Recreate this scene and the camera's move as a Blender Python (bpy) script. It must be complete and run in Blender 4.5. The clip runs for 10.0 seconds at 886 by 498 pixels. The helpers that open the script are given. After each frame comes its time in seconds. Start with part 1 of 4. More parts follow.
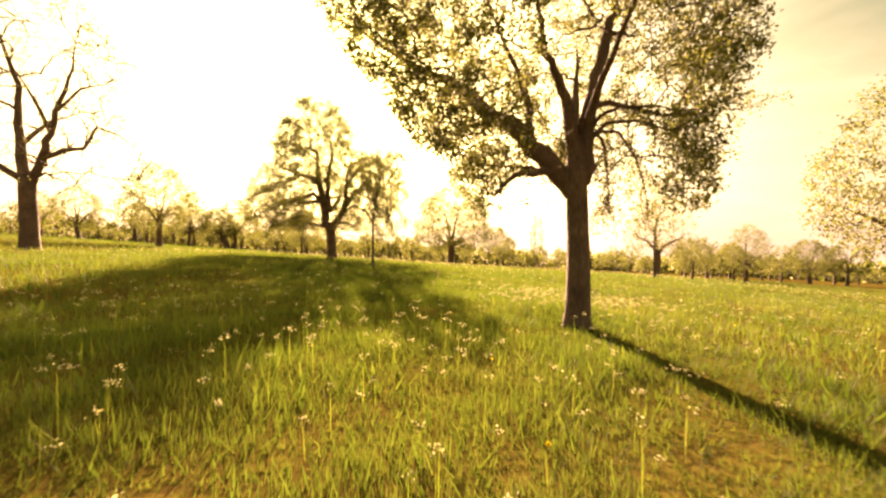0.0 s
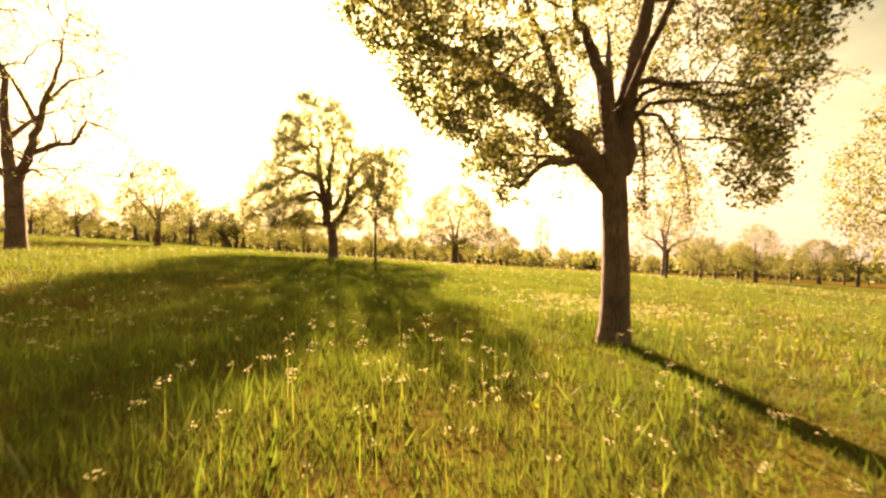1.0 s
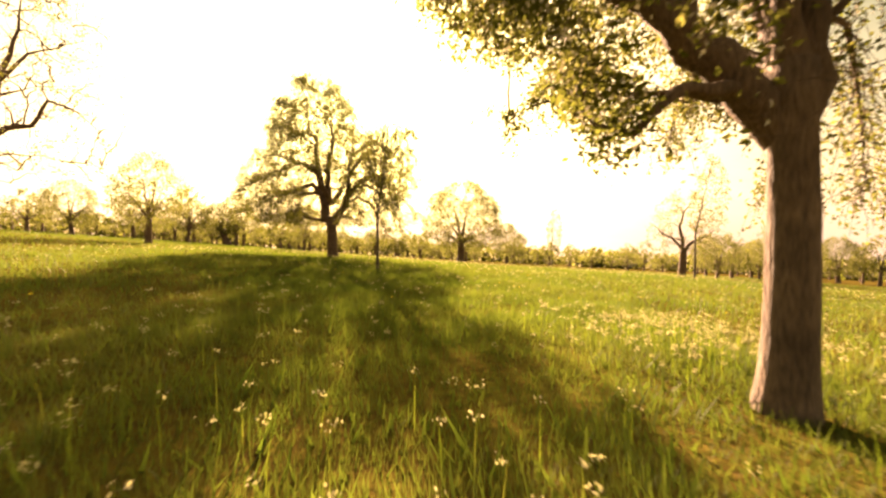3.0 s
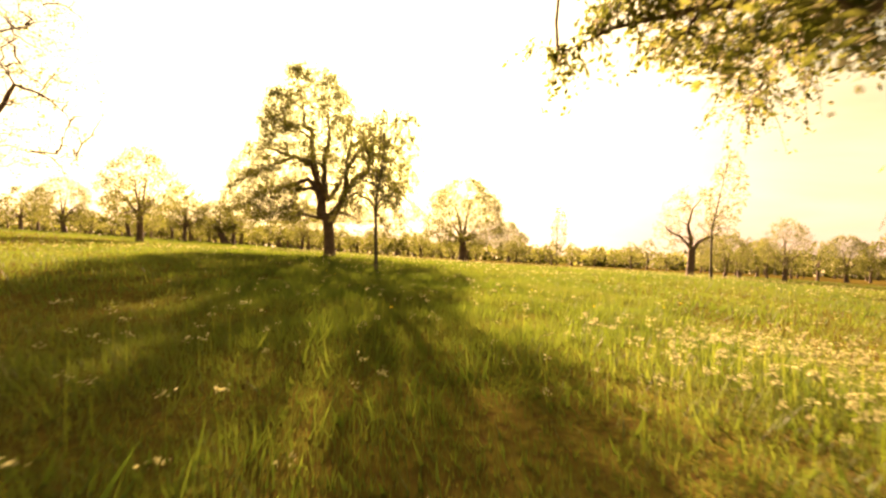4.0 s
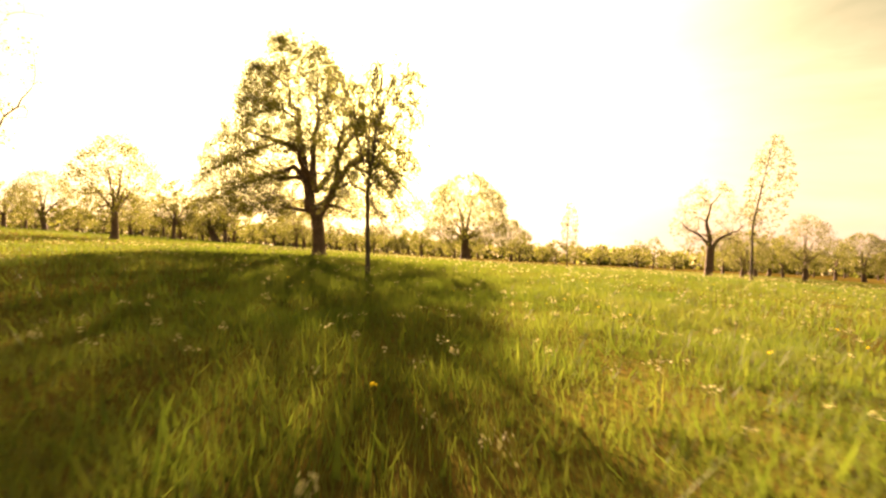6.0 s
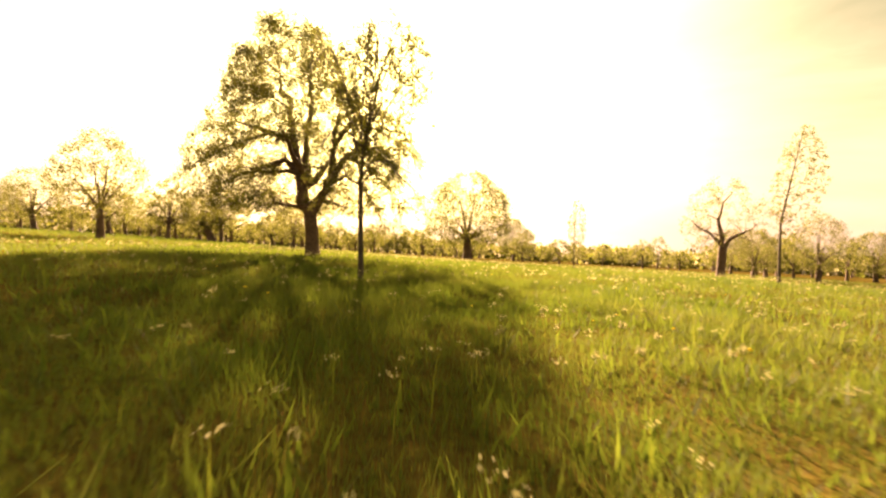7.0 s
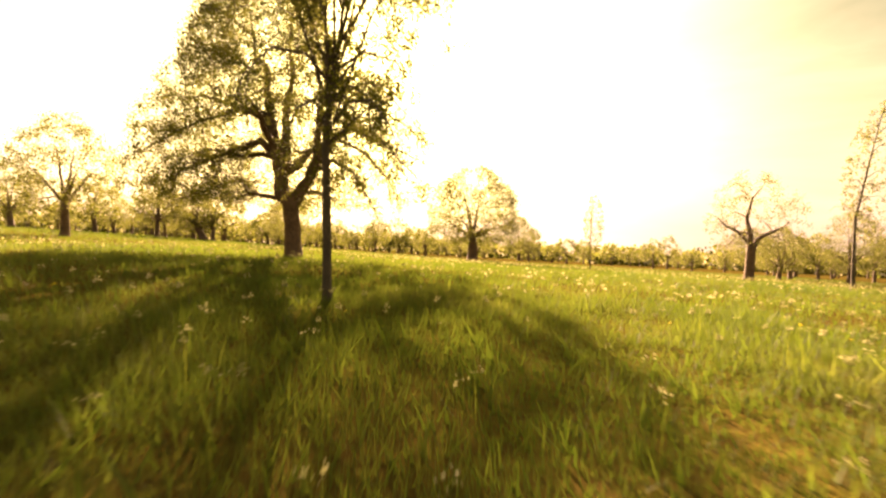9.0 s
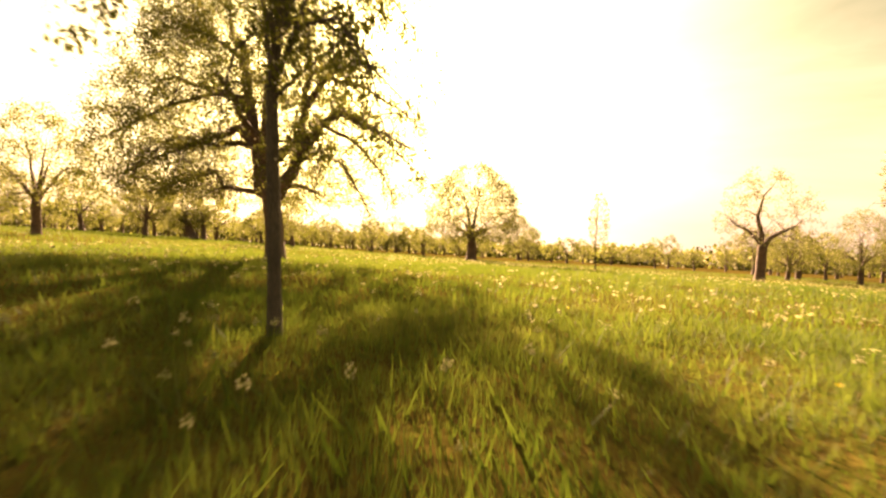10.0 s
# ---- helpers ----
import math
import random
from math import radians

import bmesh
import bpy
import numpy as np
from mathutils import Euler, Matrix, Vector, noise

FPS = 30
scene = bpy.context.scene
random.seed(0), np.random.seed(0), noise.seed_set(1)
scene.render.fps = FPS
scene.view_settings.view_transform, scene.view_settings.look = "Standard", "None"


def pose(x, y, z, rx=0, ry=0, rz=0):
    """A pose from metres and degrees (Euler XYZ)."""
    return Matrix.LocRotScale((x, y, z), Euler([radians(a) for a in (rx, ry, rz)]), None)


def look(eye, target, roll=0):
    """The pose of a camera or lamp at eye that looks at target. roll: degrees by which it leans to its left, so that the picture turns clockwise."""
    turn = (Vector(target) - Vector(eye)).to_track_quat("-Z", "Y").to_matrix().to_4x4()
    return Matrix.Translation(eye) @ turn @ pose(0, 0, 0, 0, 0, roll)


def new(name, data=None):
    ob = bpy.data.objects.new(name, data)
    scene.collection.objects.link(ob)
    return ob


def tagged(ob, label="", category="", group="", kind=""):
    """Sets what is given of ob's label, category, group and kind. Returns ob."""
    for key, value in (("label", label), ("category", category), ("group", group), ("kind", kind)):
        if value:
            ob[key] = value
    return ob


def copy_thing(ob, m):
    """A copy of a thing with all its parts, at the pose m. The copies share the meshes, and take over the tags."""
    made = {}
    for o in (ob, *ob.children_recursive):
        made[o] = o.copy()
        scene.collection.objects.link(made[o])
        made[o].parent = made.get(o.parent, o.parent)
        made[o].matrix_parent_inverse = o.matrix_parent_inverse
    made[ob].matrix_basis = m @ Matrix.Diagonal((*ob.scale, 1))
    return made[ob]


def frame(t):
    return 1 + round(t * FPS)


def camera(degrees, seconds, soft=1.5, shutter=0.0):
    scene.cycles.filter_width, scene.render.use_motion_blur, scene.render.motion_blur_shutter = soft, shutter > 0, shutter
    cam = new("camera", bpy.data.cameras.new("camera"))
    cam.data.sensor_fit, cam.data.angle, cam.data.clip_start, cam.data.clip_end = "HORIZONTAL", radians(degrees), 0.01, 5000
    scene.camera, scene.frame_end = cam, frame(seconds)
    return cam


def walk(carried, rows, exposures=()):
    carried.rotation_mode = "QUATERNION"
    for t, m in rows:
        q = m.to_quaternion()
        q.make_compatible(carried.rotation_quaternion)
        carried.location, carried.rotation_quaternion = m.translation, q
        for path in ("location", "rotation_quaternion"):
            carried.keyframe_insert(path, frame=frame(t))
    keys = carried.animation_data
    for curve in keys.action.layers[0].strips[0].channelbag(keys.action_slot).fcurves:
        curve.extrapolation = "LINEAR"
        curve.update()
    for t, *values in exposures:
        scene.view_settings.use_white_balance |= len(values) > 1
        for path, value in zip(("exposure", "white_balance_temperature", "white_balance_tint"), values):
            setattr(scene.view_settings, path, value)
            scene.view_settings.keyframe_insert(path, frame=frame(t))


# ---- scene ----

# ---------------------------------------------------------------- camera and its walk
cam = camera(88.5, 10.0, soft=2.4, shutter=0.5)
# seconds, x, y, z, yaw, pitch, roll
PATH = [
    (0.0, -0.032, 0.065, 1.211, -0.01, -1.09, -0.01),
    (0.5, -0.100, 0.531, 1.226, 0.15, -1.13, 0.02),
    (1.0, -0.171, 1.042, 1.232, 0.34, -1.19, 0.04),
    (1.5, -0.245, 1.594, 1.230, 0.52, -1.26, 0.05),
    (2.0, -0.322, 2.186, 1.221, 0.67, -1.33, 0.06),
    (2.5, -0.401, 2.815, 1.207, 0.78, -1.41, 0.06),
    (3.0, -0.481, 3.479, 1.187, 0.85, -1.49, 0.07),
    (3.5, -0.563, 4.175, 1.163, 0.89, -1.56, 0.07),
    (4.0, -0.645, 4.902, 1.135, 0.90, -1.63, 0.06),
    (4.5, -0.727, 5.657, 1.106, 0.89, -1.69, 0.06),
    (5.0, -0.810, 6.438, 1.074, 0.87, -1.74, 0.05),
    (5.5, -0.891, 7.242, 1.043, 0.87, -1.78, 0.05),
    (6.0, -0.971, 8.067, 1.011, 0.89, -1.82, 0.05),
    (6.5, -1.050, 8.911, 0.981, 0.93, -1.85, 0.05),
    (7.0, -1.126, 9.771, 0.953, 1.00, -1.87, 0.05),
    (7.5, -1.200, 10.646, 0.928, 1.09, -1.90, 0.05),
    (8.0, -1.270, 11.532, 0.907, 1.20, -1.92, 0.06),
    (8.5, -1.337, 12.427, 0.890, 1.28, -1.95, 0.07),
    (9.0, -1.399, 13.330, 0.880, 1.32, -1.99, 0.09),
    (9.5, -1.457, 14.237, 0.876, 1.27, -2.05, 0.11),
    (10.0, -1.510, 15.147, 0.880, 1.05, -2.13, 0.15),
]
walk(
    cam,
    [(t, pose(x, y, z, 90 + pitch, -roll, yaw)) for t, x, y, z, yaw, pitch, roll in PATH],
    exposures=[(0.0, 2.94, 9500, 45), (10.0, 2.94, 9500, 45)],
)

# ---------------------------------------------------------------- sun and sky
SUN_AZIMUTH, SUN_HEIGHT = -10.5, 19.5
sun_way = Vector(
    (
        math.sin(radians(SUN_AZIMUTH)) * math.cos(radians(SUN_HEIGHT)),
        math.cos(radians(SUN_AZIMUTH)) * math.cos(radians(SUN_HEIGHT)),
        math.sin(radians(SUN_HEIGHT)),
    )
)
sun_data = bpy.data.lights.new("sun", "SUN")
sun_data.energy, sun_data.angle, sun_data.color = 5.0, radians(0.6), (1.0, 0.86, 0.62)
sun = new("sun", sun_data)
sun.matrix_world = look(sun_way * 100, (0, 0, 0))

world = bpy.data.worlds.new("sky")
scene.world = world
world.use_nodes = True
wn, wl = world.node_tree.nodes, world.node_tree.links
wn.clear()


def wnode(kind, **values):
    n = wn.new(kind)
    for key, value in values.items():
        n.inputs[key].default_value = value
    return n


sky = wn.new("ShaderNodeTexSky")
sky.sky_type, sky.sun_disc = "NISHITA", False
sky.sun_elevation, sky.sun_rotation = radians(SUN_HEIGHT), radians(SUN_AZIMUTH)
sky.air_density, sky.dust_density, sky.ozone_density = 1.0, 6.0, 1.0
sky_light = wnode("ShaderNodeBackground", Strength=0.021)
# bright veil of thin cloud and haze, densest round the sun and along the horizon
where = wn.new("ShaderNodeTexCoord")
toward = wn.new("ShaderNodeVectorMath")
toward.operation = "DOT_PRODUCT"
toward.inputs[1].default_value = sun_way
wl.new(where.outputs["Generated"], toward.inputs[0])
near_sun = wn.new("ShaderNodeMapRange")
near_sun.interpolation_type = "SMOOTHERSTEP"
for key, value in (("From Min", 0.62), ("From Max", 0.96), ("To Min", 0.0), ("To Max", 1.0)):
    near_sun.inputs[key].default_value = value
wl.new(toward.outputs["Value"], near_sun.inputs["Value"])
stretch = wn.new("ShaderNodeMapping")
stretch.inputs["Scale"].default_value = (1.0, 1.4, 5.0)
wl.new(where.outputs["Generated"], stretch.inputs["Vector"])
streaks = wnode("ShaderNodeTexNoise", Scale=2.2, Detail=7.0, Roughness=0.55, Distortion=0.4)
wl.new(stretch.outputs["Vector"], streaks.inputs["Vector"])
cover = wn.new("ShaderNodeMapRange")
for key, value in (("From Min", 0.38), ("From Max", 0.68), ("To Min", 0.06), ("To Max", 0.95)):
    cover.inputs[key].default_value = value
wl.new(streaks.outputs["Fac"], cover.inputs["Value"])
veil = wn.new("ShaderNodeMath")
veil.operation = "MULTIPLY_ADD"
veil.inputs[1].default_value = 0.045
wl.new(cover.outputs["Result"], veil.inputs[0])
glow = wn.new("ShaderNodeMath")
glow.operation = "POWER"
glow.inputs[1].default_value = 0.9
wl.new(near_sun.outputs["Result"], glow.inputs[0])
glow_up = wn.new("ShaderNodeMath")
glow_up.operation = "MULTIPLY"
glow_up.inputs[1].default_value = 0.155
wl.new(glow.outputs["Value"], glow_up.inputs[0])
wl.new(glow_up.outputs["Value"], veil.inputs[2])
veil_light = wnode("ShaderNodeBackground", Color=(1.0, 0.885, 0.68, 1))
split = wn.new("ShaderNodeSeparateXYZ")
wl.new(where.outputs["Generated"], split.inputs["Vector"])
low_haze = wn.new("ShaderNodeMapRange")
low_haze.interpolation_type = "SMOOTHERSTEP"
for key, value in (("From Min", 0.38), ("From Max", 0.0), ("To Min", 0.0), ("To Max", 0.12)):
    low_haze.inputs[key].default_value = value
wl.new(split.outputs["Z"], low_haze.inputs["Value"])
veil_sum = wn.new("ShaderNodeMath")
veil_sum.operation = "ADD"
wl.new(veil.outputs["Value"], veil_sum.inputs[0])
wl.new(low_haze.outputs["Result"], veil_sum.inputs[1])
wl.new(veil_sum.outputs["Value"], veil_light.inputs["Strength"])
sum_light = wn.new("ShaderNodeAddShader")
warm = wn.new("ShaderNodeMix")
warm.data_type, warm.blend_type = "RGBA", "MULTIPLY"
warm.inputs["Factor"].default_value = 1.0
warm.inputs["B"].default_value = (0.76, 1.0, 0.56, 1)
wl.new(sky.outputs["Color"], warm.inputs["A"])
wl.new(warm.outputs["Result"], sky_light.inputs["Color"])
wl.new(sky_light.outputs["Background"], sum_light.inputs[0])
wl.new(veil_light.outputs["Background"], sum_light.inputs[1])
world_out = wn.new("ShaderNodeOutputWorld")
wl.new(sum_light.outputs["Shader"], world_out.inputs["Surface"])


# ---------------------------------------------------------------- materials
def material(name):
    m = bpy.data.materials.new(name)
    m.use_nodes = True
    nt = m.node_tree
    nt.nodes.clear()
    out = nt.nodes.new("ShaderNodeOutputMaterial")
    return m, nt.nodes, nt.links, out


def ramp(nodes, stops):
    r = nodes.new("ShaderNodeValToRGB")
    while len(r.color_ramp.elements) < len(stops):
        r.color_ramp.elements.new(0.5)
    for e, (p, c) in zip(r.color_ramp.elements, stops):
        e.position, e.color = p, (*c, 1)
    return r


def blade_material(name, stops, through_stops, share, rough=0.65, patch=0.35, spread=0.55):
    """A thin plant surface: coloured by piece and by patch, letting light through."""
    m, n, l, out = material(name)
    geo = n.new("ShaderNodeNewGeometry")
    noise_tex = n.new("ShaderNodeTexNoise")
    noise_tex.inputs["Scale"].default_value = patch
    noise_tex.inputs["Detail"].default_value = 4
    l.new(geo.outputs["Position"], noise_tex.inputs["Vector"])
    mix = n.new("ShaderNodeMath")
    mix.operation = "MULTIPLY_ADD"
    mix.inputs[1].default_value = spread
    l.new(geo.outputs["Random Per Island"], mix.inputs[0])
    half = n.new("ShaderNodeMath")
    half.operation = "MULTIPLY_ADD"
    half.inputs[1].default_value, half.inputs[2].default_value = 1.2, -0.36
    l.new(noise_tex.outputs["Fac"], half.inputs[0])
    l.new(half.outputs["Value"], mix.inputs[2])
    front, back = ramp(n, stops), ramp(n, through_stops)
    l.new(mix.outputs["Value"], front.inputs["Fac"])
    l.new(mix.outputs["Value"], back.inputs["Fac"])
    body = n.new("ShaderNodeBsdfPrincipled")
    body.inputs["Roughness"].default_value = rough
    body.inputs["Specular IOR Level"].default_value = 0.15
    l.new(front.outputs["Color"], body.inputs["Base Color"])
    thru = n.new("ShaderNodeBsdfTranslucent")
    l.new(back.outputs["Color"], thru.inputs["Color"])
    both = n.new("ShaderNodeMixShader")
    both.inputs["Fac"].default_value = share
    l.new(body.outputs["BSDF"], both.inputs[1])
    l.new(thru.outputs["BSDF"], both.inputs[2])
    l.new(both.outputs["Shader"], out.inputs["Surface"])
    return m


def bark_material(name, dark, light, scale):
    m, n, l, out = material(name)
    co = n.new("ShaderNodeTexCoord")
    mp = n.new("ShaderNodeMapping")
    mp.inputs["Scale"].default_value = (scale, scale, scale * 0.22)
    l.new(co.outputs["Object"], mp.inputs["Vector"])
    ridges = n.new("ShaderNodeTexVoronoi")
    ridges.feature = "DISTANCE_TO_EDGE"
    ridges.inputs["Scale"].default_value = 2.0
    l.new(mp.outputs["Vector"], ridges.inputs["Vector"])
    grain = n.new("ShaderNodeTexNoise")
    grain.inputs["Scale"].default_value, grain.inputs["Detail"].default_value = 3.0, 8
    l.new(mp.outputs["Vector"], grain.inputs["Vector"])
    blotch = n.new("ShaderNodeTexNoise")
    blotch.inputs["Scale"].default_value, blotch.inputs["Detail"].default_value = 2.3, 3
    l.new(co.outputs["Object"], blotch.inputs["Vector"])
    add = n.new("ShaderNodeMath")
    add.operation = "MULTIPLY"
    l.new(grain.outputs["Fac"], add.inputs[0])
    l.new(blotch.outputs["Fac"], add.inputs[1])
    col = ramp(n, [(0.1, dark), (0.3, tuple((a + b) / 2 for a, b in zip(dark, light))), (0.5, light)])
    l.new(add.outputs["Value"], col.inputs["Fac"])
    bump = n.new("ShaderNodeBump")
    bump.inputs["Strength"].default_value, bump.inputs["Distance"].default_value = 0.9, 0.02
    rise = n.new("ShaderNodeMath")
    rise.operation = "ADD"
    l.new(ridges.outputs["Distance"], rise.inputs[0])
    l.new(grain.outputs["Fac"], rise.inputs[1])
    l.new(rise.outputs["Value"], bump.inputs["Height"])
    body = n.new("ShaderNodeBsdfPrincipled")
    body.inputs["Roughness"].default_value = 0.9
    l.new(col.outputs["Color"], body.inputs["Base Color"])
    l.new(bump.outputs["Normal"], body.inputs["Normal"])
    l.new(body.outputs["BSDF"], out.inputs["Surface"])
    return m


def ground_material():
    m, n, l, out = material("meadow_soil_and_turf")
    geo = n.new("ShaderNodeNewGeometry")

    def noise_at(scale, detail):
        t = n.new("ShaderNodeTexNoise")
        t.inputs["Scale"].default_value, t.inputs["Detail"].default_value = scale, detail
        l.new(geo.outputs["Position"], t.inputs["Vector"])
        return t

    broad, fine, tuft = noise_at(0.12, 5), noise_at(9.0, 6), noise_at(1.3, 4)
    a = ramp(n, [(0.3, (0.055, 0.042, 0.012)), (0.5, (0.085, 0.060, 0.016)), (0.7, (0.12, 0.078, 0.024))])
    b = ramp(n, [(0.3, (0.045, 0.028, 0.010)), (0.55, (0.085, 0.07, 0.014)), (0.75, (0.12, 0.11, 0.022))])
    l.new(broad.outputs["Fac"], a.inputs["Fac"])
    l.new(fine.outputs["Fac"], b.inputs["Fac"])
    mix = n.new("ShaderNodeMix")
    mix.data_type = "RGBA"
    mix.inputs["Factor"].default_value = 0.55
    l.new(a.outputs["Color"], mix.inputs["A"])
    l.new(b.outputs["Color"], mix.inputs["B"])
    bump = n.new("ShaderNodeBump")
    bump.inputs["Strength"].default_value, bump.inputs["Distance"].default_value = 0.6, 0.06
    rise = n.new("ShaderNodeMath")
    rise.operation = "ADD"
    l.new(fine.outputs["Fac"], rise.inputs[0])
    l.new(tuft.outputs["Fac"], rise.inputs[1])
    l.new(rise.outputs["Value"], bump.inputs["Height"])
    body = n.new("ShaderNodeBsdfPrincipled")
    body.inputs["Roughness"].default_value = 0.95
    body.inputs["Specular IOR Level"].default_value = 0.0
    l.new(mix.outputs["Result"], body.inputs["Base Color"])
    l.new(bump.outputs["Normal"], body.inputs["Normal"])
    l.new(body.outputs["BSDF"], out.inputs["Surface"])
    return m


GROUND = ground_material()
BARK = bark_material("rough_grey_brown_bark", (0.05, 0.031, 0.019), (0.22, 0.148, 0.095), 14)
BARK_YOUNG = bark_material("smooth_young_bark", (0.05, 0.04, 0.025), (0.15, 0.12, 0.08), 30)
GRASS = blade_material(
    "grass_blades",
    [(0.15, (0.05, 0.07, 0.016)), (0.55, (0.082, 0.10, 0.022)), (0.95, (0.13, 0.115, 0.04))],
    [(0.15, (0.072, 0.128, 0.014)), (0.55, (0.122, 0.168, 0.023)), (0.95, (0.185, 0.172, 0.045))],
    0.45,
    spread=0.35,
)
LEAF = blade_material(
    "young_leaves",
    [(0.15, (0.065, 0.075, 0.014)), (0.5, (0.10, 0.108, 0.022)), (0.85, (0.15, 0.145, 0.038))],
    [(0.15, (0.068, 0.086, 0.014)), (0.5, (0.108, 0.122, 0.024)), (0.85, (0.165, 0.165, 0.042))],
    0.7,
    patch=0.8,
)
BLOSSOM = blade_material(
    "cream_blossom",
    [(0.15, (0.66, 0.62, 0.42)), (0.5, (0.75, 0.71, 0.53)), (0.85, (0.82, 0.79, 0.66))],
    [(0.15, (0.22, 0.20, 0.10)), (0.5, (0.28, 0.26, 0.15)), (0.85, (0.34, 0.32, 0.21))],
    0.5,
    patch=0.8,
)
FLOWER = blade_material(
    "pale_petals",
    [(0.15, (0.29, 0.28, 0.10)), (0.5, (0.36, 0.35, 0.15)), (0.85, (0.45, 0.43, 0.23))],
    [(0.15, (0.24, 0.24, 0.09)), (0.5, (0.30, 0.29, 0.13)), (0.85, (0.38, 0.365, 0.20))],
    0.5,
)
YELLOW = blade_material(
    "yellow_petals",
    [(0.2, (0.55, 0.42, 0.03)), (0.8, (0.66, 0.55, 0.06))],
    [(0.2, (0.40, 0.31, 0.02)), (0.8, (0.48, 0.40, 0.04))],
    0.45,
)
STEM = blade_material(
    "flower_stems",
    [(0.2, (0.07, 0.11, 0.015)), (0.8, (0.14, 0.16, 0.03))],
    [(0.2, (0.16, 0.26, 0.02)), (0.8, (0.32, 0.36, 0.05))],
    0.35,
)


# ---------------------------------------------------------------- ground
def soft_limit(v, low, high):
    mid, span = (low + high) / 2, (high - low) / 2
    u = (v - mid) / span
    return mid + span * u / (1 + np.abs(u) ** 4) ** 0.25


BUMPS = [(0, 0, -0.14, 5), (-4.5, 23, 0.30, 9), (15, 32, 0.34, 9), (1, 78, -0.4, 14), (-17, 19, -0.15, 8), (28, 56, -0.2, 10), (1.9, 6.8, 0.12, 2.2)]


def height(x, y):
    """The lie of the land: falling away to the right and ahead, over a low brow."""
    x, y = np.asarray(x, float), np.asarray(y, float)
    u, v = soft_limit(x, -110, 130), soft_limit(y, -60, 150)
    z = 0.1553 - 0.0714 * u - 0.027 * v + 0.0099 * u * v / 100 - 0.012 * v * v / 100 + 0.0076 * u * u / 100
    z = z - 0.045 * (x - u) - 0.043 * (y - v)
    for bx, by, rise, wide in BUMPS:
        z = z + rise * np.exp(-((x - bx) ** 2 + (y - by) ** 2) / (2 * wide * wide))
    near = np.exp(-(x * x + y * y) / 70.0**2)
    z = z + near * (0.035 * np.sin(x * 1.3 + 0.7 * y) * np.sin(y * 0.9 - 0.4 * x) + 0.02 * np.sin(2.7 * x - 1.9 * y))
    return z


def mesh_from(name, verts, faces):
    me = bpy.data.meshes.new(name)
    me.from_pydata(verts, [], faces)
    me.update()
    return me


def put_arrays(name, verts, loops, sizes, mat):
    """A mesh from whole arrays of places, corner indices and corners per face."""
    me = bpy.data.meshes.new(name)
    me.vertices.add(len(verts))
    me.vertices.foreach_set("co", np.ascontiguousarray(verts, np.float32).ravel())
    me.loops.add(len(loops))
    me.loops.foreach_set("vertex_index", np.ascontiguousarray(loops, np.int32).ravel())
    me.polygons.add(len(sizes))
    sizes = np.asarray(sizes, np.int32)
    me.polygons.foreach_set("loop_start", np.concatenate([[0], np.cumsum(sizes)[:-1]]).astype(np.int32))
    me.polygons.foreach_set("loop_total", sizes)
    me.update(calc_edges=True)
    me.materials.append(mat)
    return me


def graded(reach, fine, steps):
    """Coordinates from -reach to reach, close together in the middle."""
    s = np.linspace(-1, 1, steps)
    k = math.asinh(reach / fine)
    return fine * np.sinh(s * k)


def build_ground():
    xs, ys = graded(3500, 18, 261), graded(3500, 18, 261) + 25
    gx, gy = np.meshgrid(xs, ys)
    gz = height(gx, gy)
    verts = np.stack([gx.ravel(), gy.ravel(), gz.ravel()], 1)
    w = len(xs)
    i = (np.arange(len(ys) - 1)[:, None] * w + np.arange(w - 1)).ravel()
    loops = np.stack([i, i + 1, i + w + 1, i + w], 1)
    me = put_arrays("ground", verts, loops.ravel(), np.full(len(i), 4), GROUND)
    me.polygons.foreach_set("use_smooth", np.ones(len(i), bool))
    return tagged(new("ground", me), "gently sloping orchard meadow of spring grass", "ground", kind="structure")


build_ground()


def at_ground(x, y, sink=0.03):
    return Vector((x, y, float(height(x, y)) - sink))


# ---------------------------------------------------------------- trees
def part(name, me, parent, label=""):
    ob = new(name, me)
    ob.parent = parent
    if label:
        tagged(ob, label)
    return ob


